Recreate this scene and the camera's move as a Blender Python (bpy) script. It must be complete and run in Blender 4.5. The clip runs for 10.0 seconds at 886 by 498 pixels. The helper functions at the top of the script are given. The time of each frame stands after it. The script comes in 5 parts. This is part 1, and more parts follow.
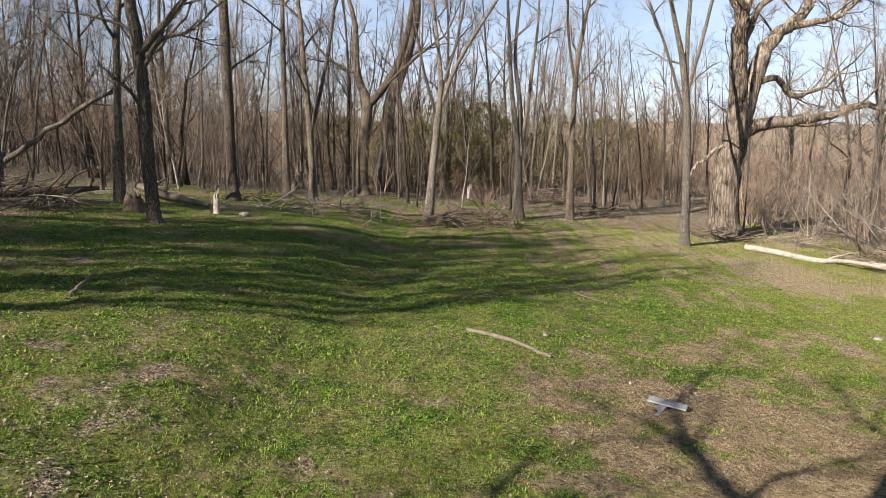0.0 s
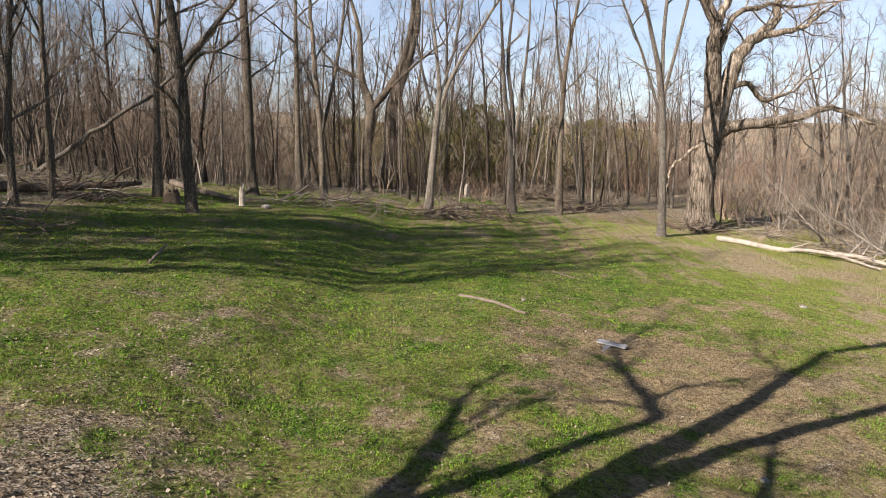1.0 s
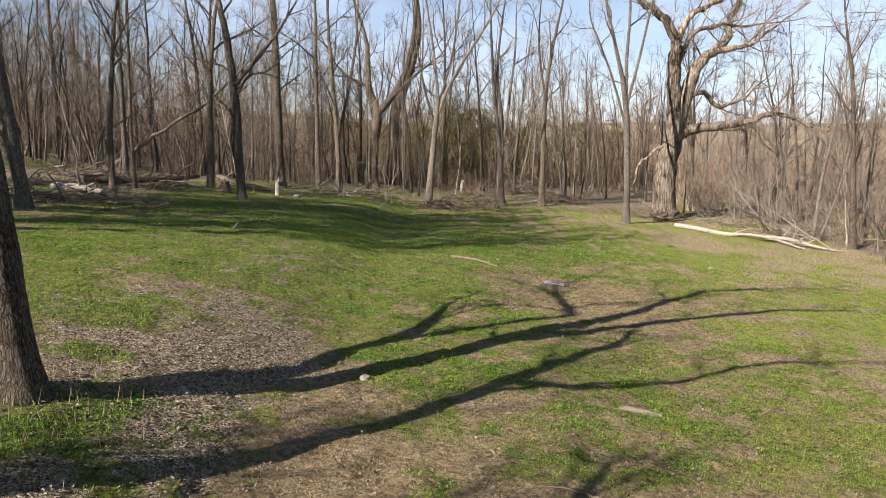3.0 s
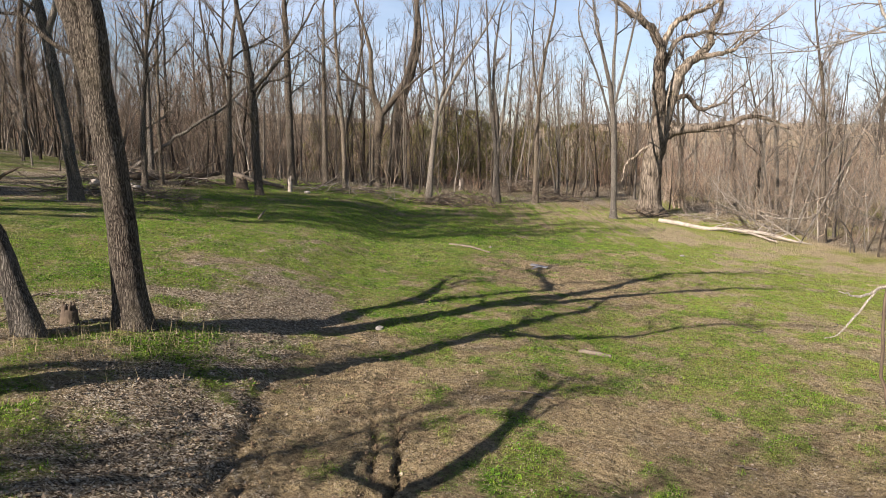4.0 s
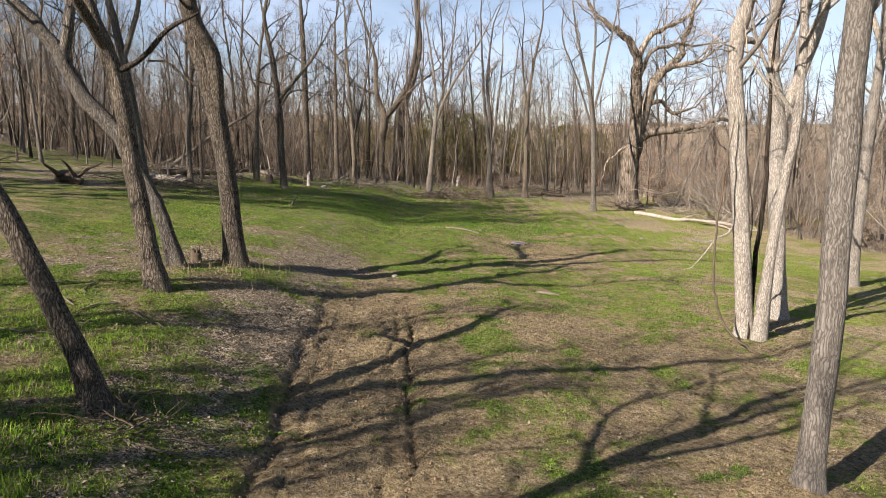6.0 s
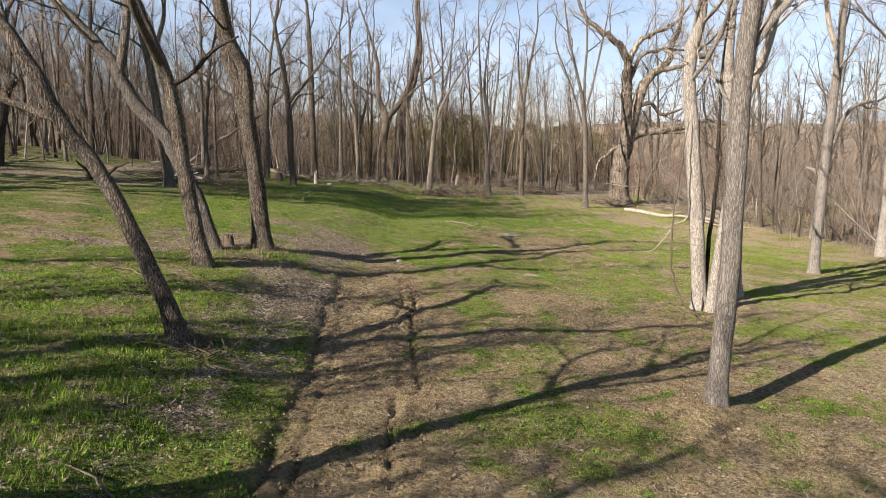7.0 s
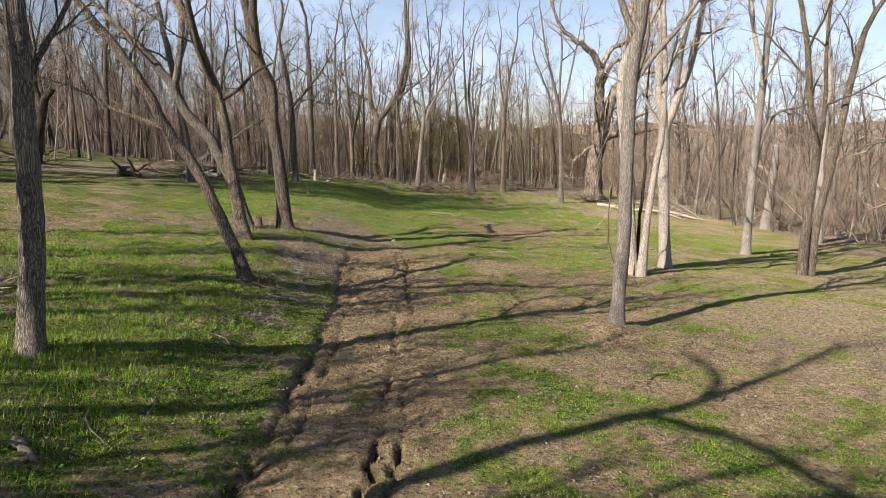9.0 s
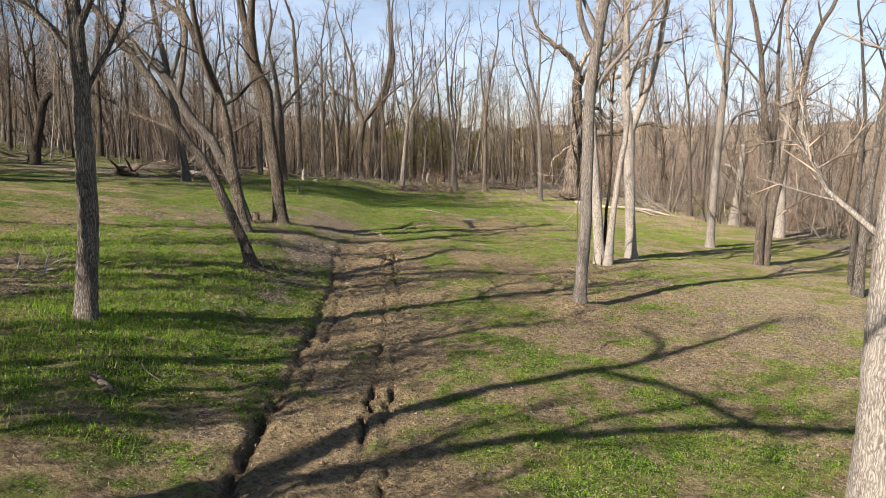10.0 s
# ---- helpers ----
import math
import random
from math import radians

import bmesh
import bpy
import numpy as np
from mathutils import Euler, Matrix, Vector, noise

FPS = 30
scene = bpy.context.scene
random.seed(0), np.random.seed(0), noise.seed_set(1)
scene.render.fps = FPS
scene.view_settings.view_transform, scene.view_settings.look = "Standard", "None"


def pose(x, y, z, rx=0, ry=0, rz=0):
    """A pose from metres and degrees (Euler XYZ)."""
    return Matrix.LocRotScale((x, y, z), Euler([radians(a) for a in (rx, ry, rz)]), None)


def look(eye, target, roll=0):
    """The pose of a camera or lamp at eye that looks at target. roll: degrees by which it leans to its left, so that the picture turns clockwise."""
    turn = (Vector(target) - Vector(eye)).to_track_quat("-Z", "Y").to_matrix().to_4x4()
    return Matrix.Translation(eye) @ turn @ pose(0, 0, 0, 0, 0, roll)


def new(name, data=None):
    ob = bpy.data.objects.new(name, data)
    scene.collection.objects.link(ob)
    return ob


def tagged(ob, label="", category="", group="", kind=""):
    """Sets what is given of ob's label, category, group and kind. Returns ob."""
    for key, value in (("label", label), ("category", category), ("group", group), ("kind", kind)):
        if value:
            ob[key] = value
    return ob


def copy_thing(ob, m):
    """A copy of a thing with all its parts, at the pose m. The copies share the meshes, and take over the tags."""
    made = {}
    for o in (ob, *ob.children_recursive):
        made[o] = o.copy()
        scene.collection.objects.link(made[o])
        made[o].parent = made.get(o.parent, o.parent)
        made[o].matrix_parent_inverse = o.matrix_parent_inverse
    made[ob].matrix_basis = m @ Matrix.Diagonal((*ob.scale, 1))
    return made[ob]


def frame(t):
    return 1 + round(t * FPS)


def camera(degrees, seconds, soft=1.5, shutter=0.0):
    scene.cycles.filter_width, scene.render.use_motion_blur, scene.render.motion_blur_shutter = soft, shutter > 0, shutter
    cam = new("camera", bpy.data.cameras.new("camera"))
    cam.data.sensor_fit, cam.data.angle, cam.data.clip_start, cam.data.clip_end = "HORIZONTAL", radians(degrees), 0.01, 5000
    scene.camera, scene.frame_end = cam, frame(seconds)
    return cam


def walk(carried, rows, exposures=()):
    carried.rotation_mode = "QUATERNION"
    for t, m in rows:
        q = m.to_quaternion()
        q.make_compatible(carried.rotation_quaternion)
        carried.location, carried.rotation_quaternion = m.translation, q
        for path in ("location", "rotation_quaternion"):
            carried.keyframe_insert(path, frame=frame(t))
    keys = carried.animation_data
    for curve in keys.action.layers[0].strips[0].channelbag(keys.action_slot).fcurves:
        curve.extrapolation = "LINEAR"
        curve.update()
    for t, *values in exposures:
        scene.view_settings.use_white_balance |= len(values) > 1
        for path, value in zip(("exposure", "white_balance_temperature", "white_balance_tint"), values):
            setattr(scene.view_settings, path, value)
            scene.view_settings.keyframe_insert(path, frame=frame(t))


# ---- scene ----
# ---------------------------------------------------------------- camera
cam = camera(65.4, 10.0, soft=0.7)
METRES, EYE, TILT, LEAN, TURN = 20.0, 2.6, -8.3, 0.0, 0.0
ROWS = [
    (0.0, 0.0, 0.0, 0.0, 0.0, 0.0, -0.0),
    (0.5, 0.001, -0.0582, -0.0083, -0.02, -0.0, 0.02),
    (1.0, 0.0023, -0.1167, -0.0169, -0.02, -0.01, 0.05),
    (1.5, 0.0038, -0.1752, -0.0253, -0.02, -0.02, 0.07),
    (2.0, 0.0053, -0.2334, -0.0336, -0.01, -0.02, 0.07),
    (2.5, 0.0061, -0.2898, -0.0415, -0.02, -0.02, 0.09),
    (4.0, 0.008, -0.4522, -0.0653, -0.05, 0.01, 0.08),
    (4.5, 0.0086, -0.5039, -0.0728, -0.07, 0.01, 0.09),
    (5.0, 0.0093, -0.5542, -0.0805, -0.07, 0.01, 0.09),
    (5.5, 0.0099, -0.6032, -0.0878, -0.08, 0.02, 0.08),
    (7.0, 0.0122, -0.7452, -0.1089, -0.07, 0.02, 0.13),
    (7.5, 0.0131, -0.7905, -0.1157, -0.07, 0.03, 0.15),
    (8.0, 0.0139, -0.8343, -0.1223, -0.07, 0.03, 0.16),
    (8.5, 0.0144, -0.8764, -0.1286, -0.11, 0.04, 0.17),
    (9.0, 0.0144, -0.9163, -0.1348, -1.01, 0.05, 0.32),
    (9.5, 0.0142, -0.9546, -0.1401, -1.9, 0.05, 0.52),
    (10.0, 0.0132, -0.9892, -0.1452, -2.34, 0.05, 0.62),
]
walk(cam, [(t, pose(0, 0, EYE, TILT, LEAN, TURN) @ pose(METRES * x, METRES * y, METRES * z, 90 + pitch, roll, yaw)) for t, x, y, z, yaw, pitch, roll in ROWS], exposures=[(0.0, 1.39, 6650, 18), (10.0, 1.39, 6650, 18)])

# ---------------------------------------------------------------- light
SUN_AZ, SUN_EL = radians(223.0), radians(30.0)      # the sun stands behind and to the left
world = bpy.data.worlds.new("world")
scene.world = world
world.use_nodes = True
wn, wl = world.node_tree.nodes, world.node_tree.links
wn.clear()
sky = wn.new("ShaderNodeTexSky")
sky.sky_type, sky.sun_disc = "NISHITA", False
sky.sun_elevation, sky.sun_rotation = SUN_EL, radians(90.0) - SUN_AZ
sky.air_density, sky.dust_density, sky.ozone_density = 1.0, 0.3, 1.5
wco = wn.new("ShaderNodeTexCoord")
wmap = wn.new("ShaderNodeMapping")
wmap.inputs["Scale"].default_value = (1.6, 1.6, 5.0)
wnz = wn.new("ShaderNodeTexNoise")
wnz.inputs["Scale"].default_value, wnz.inputs["Detail"].default_value = 2.2, 7.0
wramp = wn.new("ShaderNodeValToRGB")
wramp.color_ramp.elements[0].position, wramp.color_ramp.elements[1].position = 0.36, 0.62
wmix = wn.new("ShaderNodeMixRGB")
wmix.inputs[2].default_value = (6.6, 8.2, 10.2, 1)
wfac = wn.new("ShaderNodeMath")
wfac.operation = "MULTIPLY"
wfac.inputs[1].default_value = 0.62
wbg = wn.new("ShaderNodeBackground")
wbg.inputs["Strength"].default_value = 0.05
wout = wn.new("ShaderNodeOutputWorld")
wl.new(wco.outputs["Generated"], wmap.inputs[0])
wl.new(wmap.outputs[0], wnz.inputs["Vector"])
wl.new(wnz.outputs["Fac"], wramp.inputs[0])
wl.new(wramp.outputs[0], wfac.inputs[0])
wsep = wn.new("ShaderNodeSeparateXYZ")
wlow = wn.new("ShaderNodeMapRange")                  # thin cloud and haze lie low over the horizon
wlow.inputs["From Min"].default_value, wlow.inputs["From Max"].default_value = 0.05, 0.55
wlow.inputs["To Min"].default_value, wlow.inputs["To Max"].default_value = 1.0, 0.04
wboth = wn.new("ShaderNodeMath")
wboth.operation = "MULTIPLY"
wl.new(wco.outputs["Generated"], wsep.inputs[0])
wl.new(wsep.outputs["Z"], wlow.inputs["Value"])
wl.new(wlow.outputs[0], wboth.inputs[1])
wl.new(wfac.outputs[0], wboth.inputs[0])
wl.new(wboth.outputs[0], wmix.inputs[0])
wl.new(sky.outputs[0], wmix.inputs[1])
wl.new(wmix.outputs[0], wbg.inputs["Color"])
wl.new(wbg.outputs[0], wout.inputs["Surface"])

sun_data = bpy.data.lights.new("sun", "SUN")
sun_data.energy, sun_data.angle, sun_data.color = 5.0, radians(0.4), (1.0, 0.93, 0.82)
sun = new("sun", sun_data)
sun.matrix_world = look((60 * math.cos(SUN_AZ), 60 * math.sin(SUN_AZ), 60 * math.tan(SUN_EL)), (0, 0, 0))


# ---------------------------------------------------------------- materials
class Nodes:
    def __init__(self, name):
        self.mat = bpy.data.materials.new(name)
        self.mat.use_nodes = True
        self.n, self.l = self.mat.node_tree.nodes, self.mat.node_tree.links
        self.bsdf = self.n["Principled BSDF"]

    def add(self, kind, **sockets):
        nd = self.n.new("ShaderNode" + kind)
        for k, v in sockets.items():
            self.set(nd.inputs[k.replace("_", " ")], v)
        return nd

    def set(self, socket, v):
        if isinstance(v, bpy.types.NodeSocket):
            self.l.new(v, socket)
        else:
            socket.default_value = v

    def coord(self, scale=(1, 1, 1), which="Object"):
        m = self.add("Mapping", Vector=self.add("TexCoord").outputs[which])
        m.inputs["Scale"].default_value = scale
        return m.outputs[0]

    def noise(self, vec, scale, detail=4.0, rough=0.55):
        return self.add("TexNoise", Vector=vec, Scale=scale, Detail=detail, Roughness=rough).outputs["Fac"]

    def ramp(self, fac, stops):
        r = self.add("ValToRGB", Fac=fac)
        el = r.color_ramp.elements
        while len(el) < len(stops):
            el.new(0.5)
        for e, (p, c) in zip(el, stops):
            e.position = p
            e.color = (*c, 1) if len(c) == 3 else c
        return r.outputs[0]

    def mix(self, fac, a, b, blend="MIX"):
        m = self.add("MixRGB")
        m.blend_type = blend
        self.set(m.inputs[0], fac), self.set(m.inputs[1], a), self.set(m.inputs[2], b)
        return m.outputs[0]

    def math(self, op, a, b=0.0, clamp=False):
        m = self.add("Math")
        m.operation, m.use_clamp = op, clamp
        self.set(m.inputs[0], a), self.set(m.inputs[1], b)
        return m.outputs[0]

    def done(self, colour, rough=0.85, bump=None, strength=0.4, dist=0.02, spec=0.25):
        self.set(self.bsdf.inputs["Base Color"], colour)
        self.set(self.bsdf.inputs["Roughness"], rough)
        self.bsdf.inputs["Specular IOR Level"].default_value = spec
        if bump is not None:
            b = self.add("Bump", Height=bump, Strength=strength, Distance=dist)
            self.l.new(b.outputs[0], self.bsdf.inputs["Normal"])
        return self.mat


def grey(v):
    return (v, v, v)


def bark_material(name, dark, mid, light, moss=(0.16, 0.15, 0.05), moss_amount=0.25, ridge=24.0, strength=1.0, stretch=0.22, patches=0.5):
    k = Nodes(name)
    bend = k.add("TexNoise", Vector=k.coord(), Scale=5.0, Detail=3.0)
    v = k.mix(0.09, k.coord((1, 1, stretch)), bend.outputs["Color"], "ADD")
    ridges = k.add("TexVoronoi", Vector=v, Scale=ridge)
    ridges.feature = "DISTANCE_TO_EDGE"
    fine = k.noise(v, ridge * 1.5, 8, 0.75)
    big = k.noise(k.coord((1, 1, 0.5)), 2.6, 6, 0.65)
    plates = k.math("MULTIPLY", k.math("MINIMUM", ridges.outputs["Distance"], 0.35), 2.0)
    height = k.math("ADD", k.math("MULTIPLY", plates, 0.34), k.math("MULTIPLY", fine, 0.8))
    col = k.ramp(height, [(0.4, dark), (0.53, mid), (0.68, light)])
    col = k.mix(k.ramp(big, [(0.42, grey(0)), (0.62, grey(patches))]), col, (*light, 1))
    col = k.mix(k.ramp(big, [(0.3, grey(patches * 0.8)), (0.46, grey(0))]), col, (*dark, 1))
    mossf = k.math("MULTIPLY", k.ramp(k.noise(k.coord((1, 1, 0.6)), 3.7, 5), [(0.5, grey(0)), (0.68, grey(1))]), moss_amount)
    col = k.mix(mossf, col, (*moss, 1))
    rnd = k.add("ObjectInfo").outputs["Random"]
    col = k.mix(1.0, col, k.ramp(rnd, [(0, (0.62, 0.6, 0.58)), (0.5, (1.0, 0.98, 0.95)), (1, (1.3, 1.25, 1.17))]), "MULTIPLY")
    isle = k.add("NewGeometry").outputs["Random Per Island"]
    col = k.mix(1.0, col, k.ramp(isle, [(0, (0.72, 0.7, 0.68)), (1, (1.2, 1.18, 1.14))]), "MULTIPLY")
    return k.done(col, 0.92, height, strength, 0.07, 0.12)


BARK_BROWN = bark_material("bark_brown", (0.028, 0.023, 0.019), (0.125, 0.107, 0.088), (0.24, 0.214, 0.18), moss=(0.085, 0.08, 0.026), ridge=46.0, stretch=0.12, patches=0.25)
BARK_GREY = bark_material("bark_grey", (0.045, 0.041, 0.037), (0.18, 0.167, 0.148), (0.34, 0.32, 0.29), moss=(0.1, 0.095, 0.035), moss_amount=0.12, ridge=52.0, stretch=0.11, patches=0.18)
BARK_PALE = bark_material("bark_pale", (0.13, 0.12, 0.106), (0.3, 0.285, 0.26), (0.4, 0.385, 0.355), moss_amount=0.05, ridge=50.0, strength=0.7, stretch=0.1, patches=0.2)
BARK_DARK = bark_material("bark_dark", (0.015, 0.012, 0.01), (0.06, 0.05, 0.041), (0.12, 0.103, 0.084), moss=(0.06, 0.055, 0.02), moss_amount=0.2)
BARK_MID = bark_material("bark_grey_brown", (0.028, 0.023, 0.019), (0.15, 0.131, 0.108), (0.29, 0.262, 0.224), moss=(0.09, 0.085, 0.03), moss_amount=0.12, ridge=52.0, stretch=0.11, patches=0.15)
BARK_BIG = bark_material("bark_old", (0.03, 0.025, 0.02), (0.19, 0.163, 0.132), (0.36, 0.32, 0.27), moss_amount=0.08, ridge=9.0, strength=1.0, stretch=0.16)


def twig_material(name, a, b):
    k = Nodes(name)
    col = k.ramp(k.noise(k.coord(), 1.4, 3), [(0.3, a), (0.7, b)])
    rnd = k.add("ObjectInfo").outputs["Random"]
    col = k.mix(1.0, col, k.ramp(rnd, [(0, (0.75, 0.72, 0.7)), (1, (1.2, 1.12, 1.02))]), "MULTIPLY")
    isle = k.add("NewGeometry").outputs["Random Per Island"]
    col = k.mix(1.0, col, k.ramp(isle, [(0, (0.4, 0.38, 0.36)), (0.6, (0.95, 0.93, 0.9)), (1, (1.6, 1.52, 1.42))]), "MULTIPLY")
    return k.done(col, 0.8, spec=0.2)


TWIG = twig_material("twig_brown", (0.085, 0.069, 0.055), (0.235, 0.194, 0.155))
BRUSH = twig_material("brush_brown", (0.1, 0.081, 0.064), (0.28, 0.234, 0.186))
TWIG_GREY = twig_material("twig_grey", (0.15, 0.128, 0.105), (0.36, 0.312, 0.258))
TWIG_RED = twig_material("twig_reddish", (0.105, 0.077, 0.06), (0.25, 0.187, 0.146))


def ground_material():
    k = Nodes("ground_soil_and_turf")
    v = k.coord()
    cover = k.add("Attribute")
    cover.attribute_name = "cover"
    sep = k.add("SeparateColor", Color=cover.outputs["Color"])
    g, l, dark_soil = sep.outputs[0], sep.outputs[1], sep.outputs[2]
    n1, n2, n3, n4 = k.noise(v, 1.3, 6, 0.6), k.noise(v, 8.0, 8, 0.72), k.noise(v, 38.0, 6, 0.75), k.noise(v, 3.1, 6, 0.66)
    soil = k.ramp(n2, [(0.3, (0.085, 0.06, 0.034)), (0.48, (0.22, 0.162, 0.095)), (0.7, (0.39, 0.305, 0.185))])
    soil = k.mix(k.ramp(n4, [(0.35, grey(0)), (0.7, grey(0.6))]), soil, (0.4, 0.31, 0.16, 1))
    soil = k.mix(k.ramp(n3, [(0.34, grey(0.7)), (0.48, grey(0))]), soil, (0.075, 0.05, 0.03, 1))
    straws = k.ramp(k.noise(k.mix(0.05, k.coord((1.0, 3.2, 1.0)), k.add("TexNoise", Vector=v, Scale=4.0).outputs["Color"], "ADD"), 46.0, 5, 0.7), [(0.5, grey(0)), (0.6, grey(0.85))])
    soil = k.mix(k.math("MULTIPLY", straws, k.ramp(n4, [(0.36, grey(0.15)), (0.6, grey(1))])), soil, (0.4, 0.325, 0.18, 1))
    soil = k.mix(k.math("MULTIPLY", dark_soil, 0.7), soil, (0.035, 0.026, 0.018, 1))
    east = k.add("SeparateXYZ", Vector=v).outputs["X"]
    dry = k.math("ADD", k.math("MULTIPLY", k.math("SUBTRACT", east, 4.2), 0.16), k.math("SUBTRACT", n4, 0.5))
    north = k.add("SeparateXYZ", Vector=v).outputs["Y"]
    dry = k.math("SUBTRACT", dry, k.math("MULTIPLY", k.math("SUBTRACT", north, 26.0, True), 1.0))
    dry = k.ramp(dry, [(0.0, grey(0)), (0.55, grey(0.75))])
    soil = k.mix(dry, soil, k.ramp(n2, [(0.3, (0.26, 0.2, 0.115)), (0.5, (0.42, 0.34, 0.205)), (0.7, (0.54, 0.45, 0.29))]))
    flake = k.add("TexVoronoi", Vector=k.mix(0.06, v, k.add("TexNoise", Vector=v, Scale=12.0).outputs["Color"]), Scale=72.0)
    pick = k.add("SeparateColor", Color=flake.outputs["Color"])
    fcol = k.ramp(pick.outputs[0], [(0.0, (0.045, 0.032, 0.022)), (0.4, (0.18, 0.138, 0.09)), (0.75, (0.36, 0.3, 0.215)), (1.0, (0.58, 0.53, 0.43))])
    lf = k.ramp(k.math("ADD", l, k.math("MULTIPLY", k.math("SUBTRACT", n2, 0.5), 1.3)), [(0.3, grey(0)), (0.75, grey(1))])
    soil = k.mix(lf, soil, fcol)
    turf = k.ramp(n3, [(0.4, (0.01, 0.022, 0.003)), (0.53, (0.066, 0.148, 0.011)), (0.67, (0.185, 0.3, 0.03))])
    turf = k.mix(k.ramp(n1, [(0.38, grey(0)), (0.66, grey(0.5))]), turf, (0.3, 0.24, 0.09, 1))
    turf = k.mix(k.ramp(n2, [(0.53, grey(0)), (0.7, grey(0.7))]), turf, (0.3, 0.24, 0.13, 1))
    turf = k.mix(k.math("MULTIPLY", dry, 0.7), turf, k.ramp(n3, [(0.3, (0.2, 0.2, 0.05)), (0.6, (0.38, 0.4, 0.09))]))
    edge = k.math("ADD", k.math("MULTIPLY", k.math("SUBTRACT", n2, 0.5), 0.9), k.math("MULTIPLY", k.math("SUBTRACT", n3, 0.5), 1.5))
    gf = k.ramp(k.math("ADD", g, k.math("ADD", edge, k.math("MULTIPLY", k.math("SUBTRACT", n4, 0.5), 0.3))), [(0.26, grey(0)), (0.45, grey(0.5)), (0.75, grey(1))])
    col = k.mix(gf, soil, turf)
    specks = k.math("MULTIPLY", k.ramp(pick.outputs[1], [(0.78, grey(0)), (0.8, grey(0.6))]), k.ramp(n4, [(0.4, grey(0.0)), (0.6, grey(1))]))
    col = k.mix(specks, col, fcol)
    # clump grain: hollows of the bump painted darker, like shade between the clumps
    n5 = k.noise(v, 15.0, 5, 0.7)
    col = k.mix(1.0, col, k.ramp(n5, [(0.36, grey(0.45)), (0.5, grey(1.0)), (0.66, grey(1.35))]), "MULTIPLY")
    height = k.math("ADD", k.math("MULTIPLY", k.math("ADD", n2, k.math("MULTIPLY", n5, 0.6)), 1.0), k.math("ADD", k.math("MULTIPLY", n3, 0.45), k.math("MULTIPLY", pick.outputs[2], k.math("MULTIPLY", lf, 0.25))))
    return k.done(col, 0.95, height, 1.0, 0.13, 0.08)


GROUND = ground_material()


def leaf_material(name, stops, thin=0.35):
    k = Nodes(name)
    rnd = k.add("NewGeometry").outputs["Random Per Island"]
    big = k.noise(k.coord(), 0.8, 4)
    clump = k.noise(k.coord(), 5.5, 5, 0.65)
    tone = k.math("ADD", k.math("MULTIPLY", rnd, 0.5), k.math("ADD", k.math("MULTIPLY", big, 0.25), k.math("MULTIPLY", k.math("SUBTRACT", clump, 0.33), 0.95)))
    col = k.ramp(tone, stops)
    k.done(col, 0.75, spec=0.2)
    tr = k.add("BsdfTranslucent", Color=col)
    mx = k.add("MixShader", Fac=thin)
    k.l.new(k.bsdf.outputs[0], mx.inputs[1])
    k.l.new(tr.outputs[0], mx.inputs[2])
    k.l.new(mx.outputs[0], k.n["Material Output"].inputs["Surface"])
    return k.mat


GRASS = leaf_material("grass_blades", [(0.1, (0.03, 0.085, 0.006)), (0.45, (0.125, 0.25, 0.016)), (0.8, (0.26, 0.355, 0.04)), (1.0, (0.36, 0.32, 0.11))])
WEED = leaf_material("weed_leaves", [(0.1, (0.03, 0.09, 0.007)), (0.55, (0.085, 0.2, 0.014)), (1.0, (0.17, 0.28, 0.03))])
LITTER = leaf_material("dead_leaves", [(0.05, (0.07, 0.052, 0.037)), (0.45, (0.18, 0.142, 0.1)), (0.85, (0.31, 0.262, 0.195)), (1.0, (0.43, 0.385, 0.31))], 0.1)
CEDAR = leaf_material("cedar_sprays", [(0.1, (0.05, 0.054, 0.018)), (0.6, (0.125, 0.122, 0.037)), (1.0, (0.23, 0.205, 0.065))], 0.2)
STALK = leaf_material("dry_stalks", [(0.1, (0.1, 0.078, 0.042)), (0.6, (0.25, 0.205, 0.115)), (1.0, (0.4, 0.34, 0.2))], 0.15)


def wood_material(name, a, b, c):
    k = Nodes(name)
    v = k.coord((1, 1, 1))
    n = k.noise(v, 6.0, 6, 0.65)
    f = k.noise(k.coord((9, 9, 1.2)), 9.0, 5, 0.6)
    col = k.ramp(k.math("ADD", k.math("MULTIPLY", n, 0.6), k.math("MULTIPLY", f, 0.4)), [(0.3, a), (0.5, b), (0.7, c)])
    return k.done(col, 0.85, f, 0.6, 0.01, 0.2)


DEADWOOD = wood_material("bleached_wood", (0.075, 0.062, 0.049), (0.27, 0.236, 0.196), (0.43, 0.393, 0.342))
STICKWOOD = wood_material("grey_stick_wood", (0.05, 0.039, 0.029), (0.12, 0.097, 0.074), (0.2, 0.168, 0.13))
ROTWOOD = wood_material("rotten_wood", (0.03, 0.022, 0.016), (0.08, 0.06, 0.042), (0.15, 0.115, 0.08))
BOARD = wood_material("weathered_board", (0.12, 0.12, 0.125), (0.22, 0.222, 0.23), (0.34, 0.34, 0.345))


def stone_material():
    k = Nodes("field_stone")
    n = k.noise(k.coord(), 14.0, 6, 0.6)
    return k.done(k.ramp(n, [(0.3, (0.12, 0.11, 0.095)), (0.7, (0.27, 0.25, 0.22))]), 0.9, n, 0.5, 0.01)


STONE = stone_material()


def clod_material():
    k = Nodes("soil_clod")
    n = k.noise(k.coord(), 30.0, 4)
    return k.done(k.ramp(n, [(0.3, (0.07, 0.048, 0.03)), (0.7, (0.19, 0.138, 0.088))]), 0.95, spec=0.05)


CLOD = clod_material()


